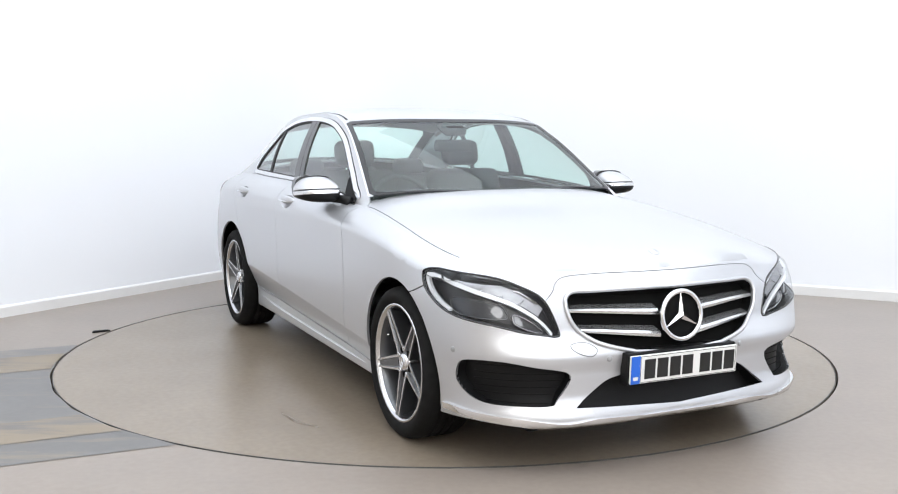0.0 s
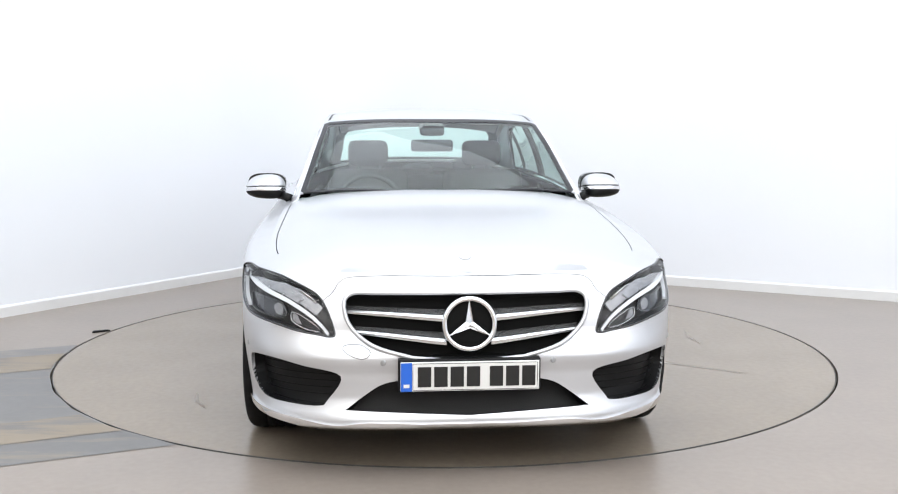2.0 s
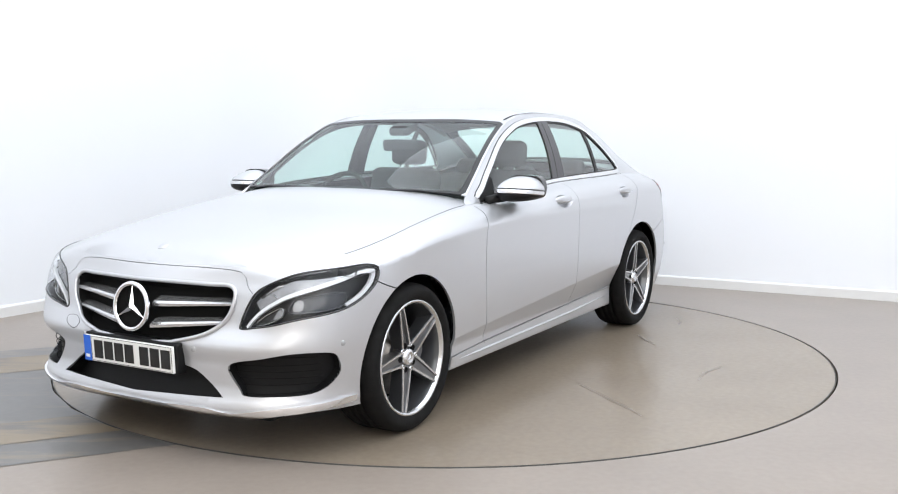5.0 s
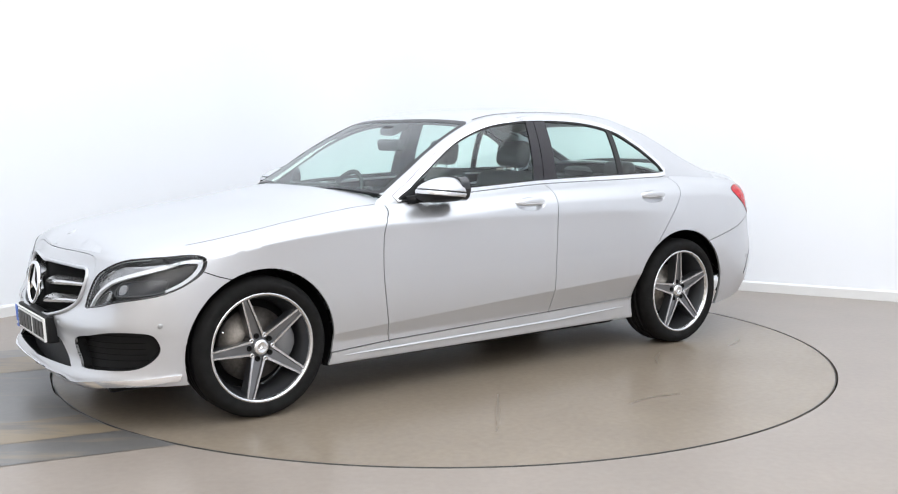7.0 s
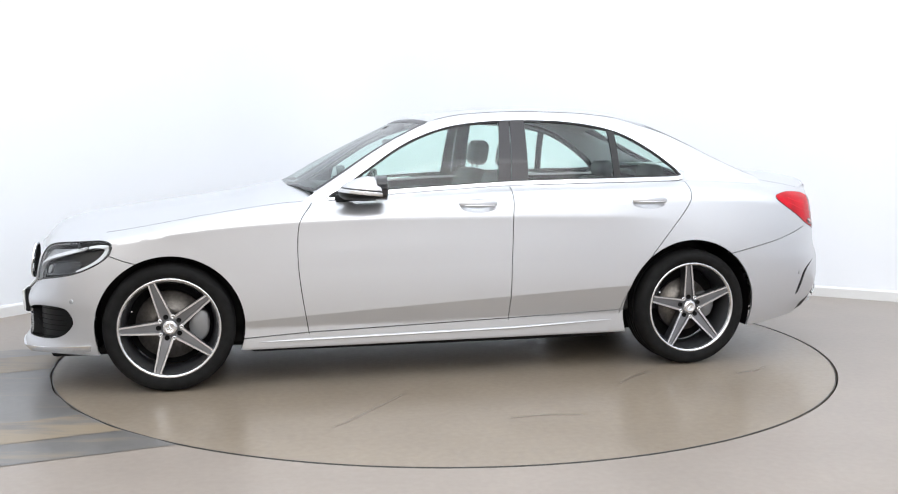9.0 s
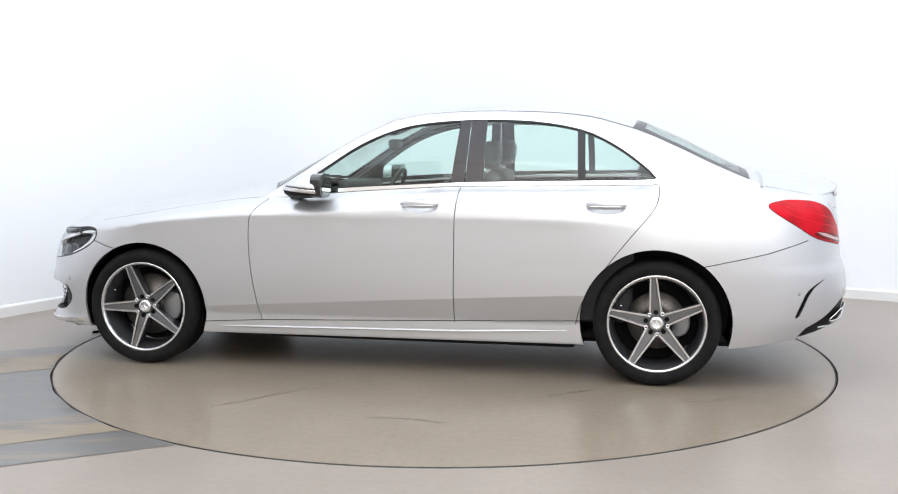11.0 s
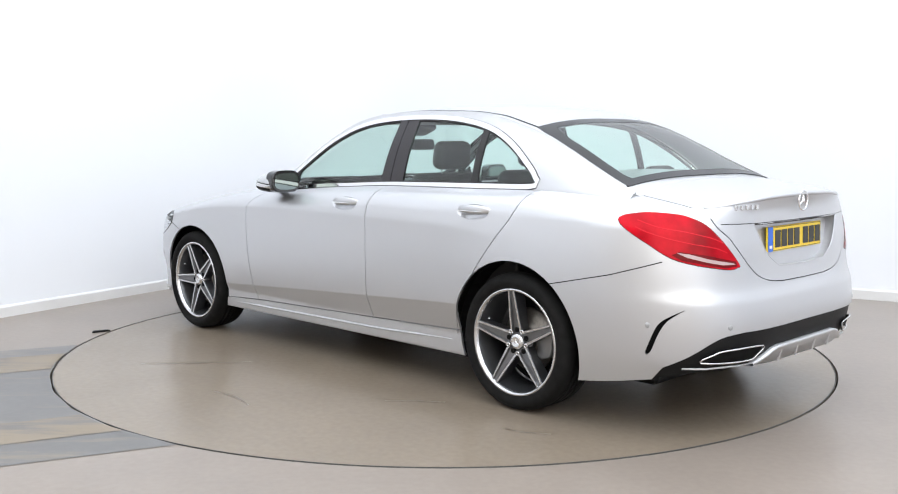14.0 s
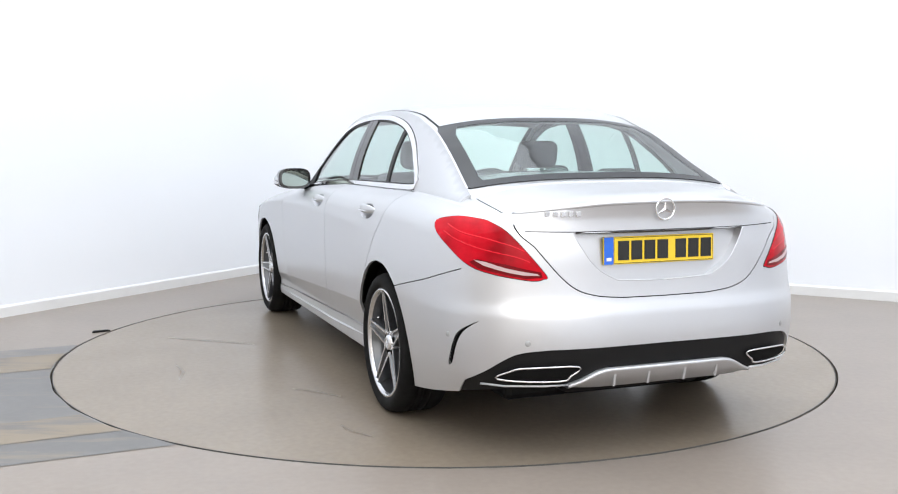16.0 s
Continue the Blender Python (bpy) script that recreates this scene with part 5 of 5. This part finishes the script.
# ---- wheels ----
def wheel_thing(name, x, y, sgn, phase, disc_r):
    m = pose(x, y, 0.3265, 0, 0, 0 if sgn > 0 else 180)
    rim = part(name, from_bm(name, lathe([(0.243, -0.004), (0.238, -0.012), (0.231, -0.035), (0.219, -0.07), (0.213, -0.15), (0.236, -0.205), (0.25, -0.21), (0.25, -0.2), (0.222, -0.15)], 72), GUNMETAL, True),
               car, "five-spoke alloy wheel in grey and machined silver", m)
    part("rim_lip", from_bm("rim_lip", lathe([(0.255, -0.010), (0.256, -0.002), (0.252, 0.002), (0.244, 0.001), (0.240, -0.006), (0.236, -0.014)], 72), MACHINED, True), rim)
    tyre = [(0.250, -0.008), (0.258, 0.001), (0.275, 0.010), (0.292, 0.012), (0.306, 0.006), (0.318, -0.007), (0.3245, -0.025), (0.3265, -0.045)]
    for c in (-0.075, -0.11, -0.145):
        tyre += [(0.3265, c + 0.005), (0.319, c + 0.004), (0.319, c - 0.004), (0.3265, c - 0.005)]
    tyre += [(0.3265, -0.175), (0.3245, -0.195), (0.317, -0.213), (0.30, -0.226), (0.27, -0.224), (0.25, -0.212)]
    part("tyre", from_bm("tyre", lathe(tyre, 80), RUBBER, True), rim, "black low-profile tyre")
    for k in range(5):
        a = radians(phase + 72 * k)
        rot = Matrix.Rotation(-a, 4, "Y")
        bm = bmesh.new()

        def ring(r, w, yf, groove, edge):
            i = w - edge
            return [bm.verts.new(c) for c in ((r, -0.085, -w * 0.8), (r, yf - 0.003, -w - 0.001), (r, yf, -w + 0.001), (r, yf, -i), (r, yf - groove, -i + 0.003),
                                              (r, yf - groove, i - 0.003), (r, yf, i), (r, yf, w - 0.001), (r, yf - 0.003, w + 0.001), (r, -0.085, w * 0.8))]
        rows = [ring(0.047, 0.034, -0.025, 0.012, 0.0125), ring(0.060, 0.0345, -0.024, 0.012, 0.0115), ring(0.10, 0.0312, -0.019, 0.011, 0.0105),
                ring(0.15, 0.0270, -0.014, 0.010, 0.0098), ring(0.20, 0.0228, -0.009, 0.008, 0.0092), ring(0.243, 0.0192, -0.005, 0.005, 0.0088)]
        idx = []
        for p, q in zip(rows, rows[1:]):
            for j in range(9):
                bm.faces.new((p[j], q[j], q[j + 1], p[j + 1]))
                idx.append(1 if j in (2, 6) else 0 if j in (3, 4, 5) else 2)
        me = bpy.data.meshes.new("spoke")
        bm.to_mesh(me)
        bm.free()
        for mat in (GREY_FACE, MACHINED, GUNMETAL):
            me.materials.append(mat)
        me.polygons.foreach_set("material_index", idx)
        part("spoke", me, rim, "", rot)
        part("wheel_bolt", from_bm("wheel_bolt", lathe([(0.0001, -0.034), (0.008, -0.032), (0.0125, -0.030), (0.0135, -0.06)], 12), DARK, True), rim, "", rot @ pose(0.056, 0, 0))
        b = Matrix.Rotation(-(a + radians(36)), 4, "Y")
        part("spoke_node", from_bm("spoke_node", lathe([(0.0045, -0.030), (0.0045, -0.0235), (0.0105, -0.0235), (0.0125, -0.028), (0.0125, -0.07)], 16), MACHINED, True), rim, "", b @ pose(0.0575, 0, 0))
    part("hub", from_bm("hub", lathe([(0.0001, -0.040), (0.046, -0.040), (0.060, -0.044), (0.066, -0.055), (0.068, -0.10)], 40), GUNMETAL, True), rim)
    part("hub_cap", from_bm("hub_cap", lathe([(0.0001, -0.018), (0.020, -0.018), (0.023, -0.0165), (0.026, -0.0165), (0.030, -0.020), (0.035, -0.021), (0.037, -0.040)], 36), SATIN, True), rim, "silver hub cap")
    star = bmesh.new()
    tip, pts = star.verts.new((0, -0.0145, 0)), []
    for k in range(6):
        u = math.pi / 2 + k * math.pi / 3
        rr = 0.0195 if k % 2 == 0 else 0.0045
        pts.append(star.verts.new((rr * math.cos(u), -0.0178, rr * math.sin(u))))
    for k in range(6):
        star.faces.new((pts[k], pts[(k + 1) % 6], tip))
    part("cap_star", from_bm("cap_star", star, CHROME), rim)
    part("tyre_valve", from_bm("tyre_valve", tube([(0.190, -0.05, 0.09), (0.180, -0.028, 0.085)], 0.004, 8), CHROME, True), rim)
    part("brake_disc", from_bm("brake_disc", lathe([(0.07, -0.085), (0.09, -0.115), (disc_r, -0.115), (disc_r, -0.145), (0.09, -0.145)], 48), DISC, True), rim, "grey steel brake disc")
    part("wheel_back", from_bm("wheel_back", lathe([(0.0001, -0.17), (0.213, -0.17)], 40), DARK), rim)
    turn = Matrix.Identity(4) if sgn > 0 else Matrix.Diagonal((-1, 1, 1, 1))
    outline = [(-0.085, -0.070), (-0.120, -0.085), (-0.165, -0.075), (-0.190, -0.035), (-0.193, 0.030), (-0.175, 0.072), (-0.125, 0.082), (-0.088, 0.065), (-0.100, 0.0)]
    size = 1.0 if x > 0 else 0.88
    cal = prism([(p[0] * size, p[1] * size) for p in rounded(outline, 3)], -0.150, -0.078, 1, 0.010)
    part("brake_caliper", from_bm("brake_caliper", cal, CALIPER, True), rim, "grey brake caliper", turn)
    return rim


GREY_FACE = shader("grey_spoke_face", (0.17, 0.172, 0.18), 0.35, 0.8, 0.4)
wheel_thing("wheel", 1.42, 0.886, 1, 38 + 104, 0.173)
wheel_thing("wheel", -1.42, 0.886, 1, 157, 0.150)
wheel_thing("wheel", 1.42, -0.886, -1, 60, 0.173)
wheel_thing("wheel", -1.42, -0.886, -1, 20, 0.150)

# wheel housings and underbody
for x, r in ((1.415, 0.378), (-1.412, 0.397)):
    for sgn in (1, -1):
        bm = bmesh.new()
        rows = []
        for i in range(25):
            a = radians(-18 + 216 * i / 24)
            c, s = x + r * math.cos(a), 0.325 + r * math.sin(a)
            rows.append([bm.verts.new(p) for p in ((c, sgn * 0.825, s), (c, sgn * 0.5, s), (x, sgn * 0.5, 0.33))])
        for p, q in zip(rows, rows[1:]):
            bm.faces.new((p[0], q[0], q[1], p[1]))
            bm.faces.new((p[1], q[1], q[2]))
        part("wheel_housing", from_bm("wheel_housing", bm, BLACK, False), car, "black wheel-arch liner")
part("underbody", from_bm("underbody", slab((-1.95, -0.50, 0.140), (2.02, 0.50, 0.28), 0.03), BLACK), car, "black underbody")
part("floor_pan", from_bm("floor_pan", slab((-1.00, -0.72, 0.150), (1.02, 0.72, 0.30), 0.02), BLACK), car)
part("chin", from_bm("chin", slab((1.72, -0.60, 0.145), (2.03, 0.60, 0.205), 0.02), BLACK), car, "black plastic chin under the bumper")
part("rear_silencer", from_bm("rear_silencer", slab((-2.20, -0.35, 0.215), (-1.78, 0.35, 0.36), 0.05, 3), BLACK, True), car)

# ---- cabin: right-hand drive, black leather ----
part("dashboard", from_bm("dashboard", slab((0.36, -0.70, 0.55), (0.74, 0.70, 0.955), 0.06, 3), TRIM, True), car, "black dashboard")
part("instrument_hood", from_bm("instrument_hood", slab((0.38, -0.56, 0.93), (0.60, -0.18, 1.0), 0.03, 3), TRIM, True), car)
part("parcel_shelf", from_bm("parcel_shelf", slab((-1.90, -0.60, 0.98), (-1.30, 0.60, 1.015), 0.01), TRIM), car)
part("centre_console", from_bm("centre_console", slab((-0.6, -0.12, 0.3), (0.4, 0.12, 0.66), 0.03), TRIM), car)
for sgn in (1, -1):
    part("door_lining", from_bm("door_lining", slab((-1.30, -0.02, 0.30), (0.62, 0.02, 0.945), 0.015), TRIM), car, "", pose(0, sgn * 0.735, 0, sgn * 3, 0, 0))


def seat(x, y, w, top, name="seat"):
    s = part(name, from_bm(name, slab((x - 0.05, y - w, 0.42), (x + 0.48, y + w, 0.60), 0.06, 3), LEATHER, True), car, "black leather seat")
    bm = slab((-0.07, -w, 0.0), (0.07, w, top - 0.50), 0.055, 3)
    part("backrest", from_bm("backrest", bm, LEATHER, True), s, "", pose(x, y, 0.50, 0, -16, 0))
    return s


def headrest(s, x, y, z, w, h):
    part("headrest", from_bm("headrest", slab((-0.05, -w, 0), (0.05, w, h), 0.045, 4), LEATHER, True), s, "black headrest", pose(x, y, z, 0, -10, 0))
    for k in (-1, 1):
        part("headrest_post", from_bm("headrest_post", tube([(x + 0.015, y + k * 0.06, z - 0.07), (x, y + k * 0.06, z + 0.03)], 0.006, 8), CHROME, True), s)


for y in (0.36, -0.36):
    s = seat(-0.30, y, 0.25, 1.10)
    headrest(s, -0.475, y, 1.10, 0.125, 0.16)
bench = seat(-1.18, 0.0, 0.62, 1.02, "rear_seat")
for y, h in ((0.38, 0.115), (0.0, 0.07), (-0.38, 0.115)):
    headrest(bench, -1.36, y, 1.010, 0.12, h)
wheel_ring = lathe([(0.18 + 0.015 * math.cos(a), 0.015 * math.sin(a)) for a in np.linspace(0, 2 * math.pi, 9)[:-1]], 40, True)
sw = part("steering_wheel", from_bm("steering_wheel", wheel_ring, LEATHER, True), car, "black steering wheel", pose(0.27, -0.36, 0.90, 0, -24, 0) @ pose(0, 0, 0, 0, 0, 90))
part("wheel_boss", from_bm("wheel_boss", slab((-0.15, -0.02, -0.05), (0.15, 0.02, 0.05), 0.018, 3), TRIM, True), sw)
part("interior_mirror", from_bm("interior_mirror", slab((-0.02, -0.12, -0.034), (0.02, 0.12, 0.034), 0.018, 3), TRIM, True), car, "black interior mirror", pose(0.16, 0.0, 1.232, 0, 10, 0))
part("sensor_housing", from_bm("sensor_housing", slab((-0.06, -0.07, -0.03), (0.07, 0.07, 0.02), 0.02, 3), TRIM, True), car, "black rain-sensor housing", pose(0.13, 0, 1.335, 0, 22, 0))


# painted panel that closes the step between the rear window's foot and the boot
bm = bmesh.new()
foot_rows = []
for yy in np.linspace(-0.66, 0.66, 41):
    xf = -1.903 + 0.03 * (yy / 0.7) ** 2
    top = roof_top(np.array([xf]), np.array([yy]))[0]
    low = deck_top(np.array([xf - 0.075]), np.array([yy]))[0]
    gap = top[2] - low[2]
    prof = ((0.0, -0.004), (0.012, -0.004 - 0.30 * gap), (0.035, -0.72 * gap), (0.075, 0.002 - gap), (0.075, -0.006 - gap))
    foot_rows.append([bm.verts.new((xf - dx, yy, top[2] + dz)) for dx, dz in prof])
for p, q in zip(foot_rows, foot_rows[1:]):
    for j in range(len(p) - 1):
        bm.faces.new((p[j], p[j + 1], q[j + 1], q[j]))
bmesh.ops.recalc_face_normals(bm, faces=bm.faces)
part("window_foot_panel", from_bm("window_foot_panel", bm, PAINT, True), car)

# a small dark rubber flap by the turntable's rim
flap = new("rubber_flap", from_bm("rubber_flap", prism([(-0.06, -0.018), (0.055, -0.004), (0.03, 0.016), (-0.05, 0.014)], 0.0, 0.012, 2, 0.003), BLACK))
flap.matrix_basis = pose(-2.262, 0.425, 0.0005, 0, 0, 28)
tagged(flap, "small black rubber flap lying beside the turntable rim", "flap")


# ---- what moves: the turntable turns clockwise and carries the car ----
TURN = ((0.0, -64.30), (0.5, -67.92), (1.0, -73.43), (1.5, -79.19), (2.0, -85.30), (2.5, -91.18), (3.0, -97.18), (3.5, -102.98), (4.0, -108.94), (4.5, -114.76),
        (5.0, -120.72), (5.6, -127.75), (6.2, -134.75), (6.8, -141.75), (7.5, -149.90), (8.0, -155.80), (8.5, -161.58), (9.0, -167.43), (9.6, -174.40),
        (10.2, -181.35), (10.8, -188.30), (11.5, -196.35), (12.0, -202.18), (12.5, -207.95), (13.0, -213.78), (13.5, -219.52), (14.0, -225.40), (14.5, -231.20),
        (15.0, -237.18), (15.5, -243.05), (16.0, -249.10))


def motions():
    walk(table, [(t, pose(0, 0, 0, 0, 0, a)) for t, a in TURN])
    walk(car, [(t, pose(0, 0, 0, 0, 0, a) @ pose(0.167, -0.1, 0.0)) for t, a in TURN])


motions()
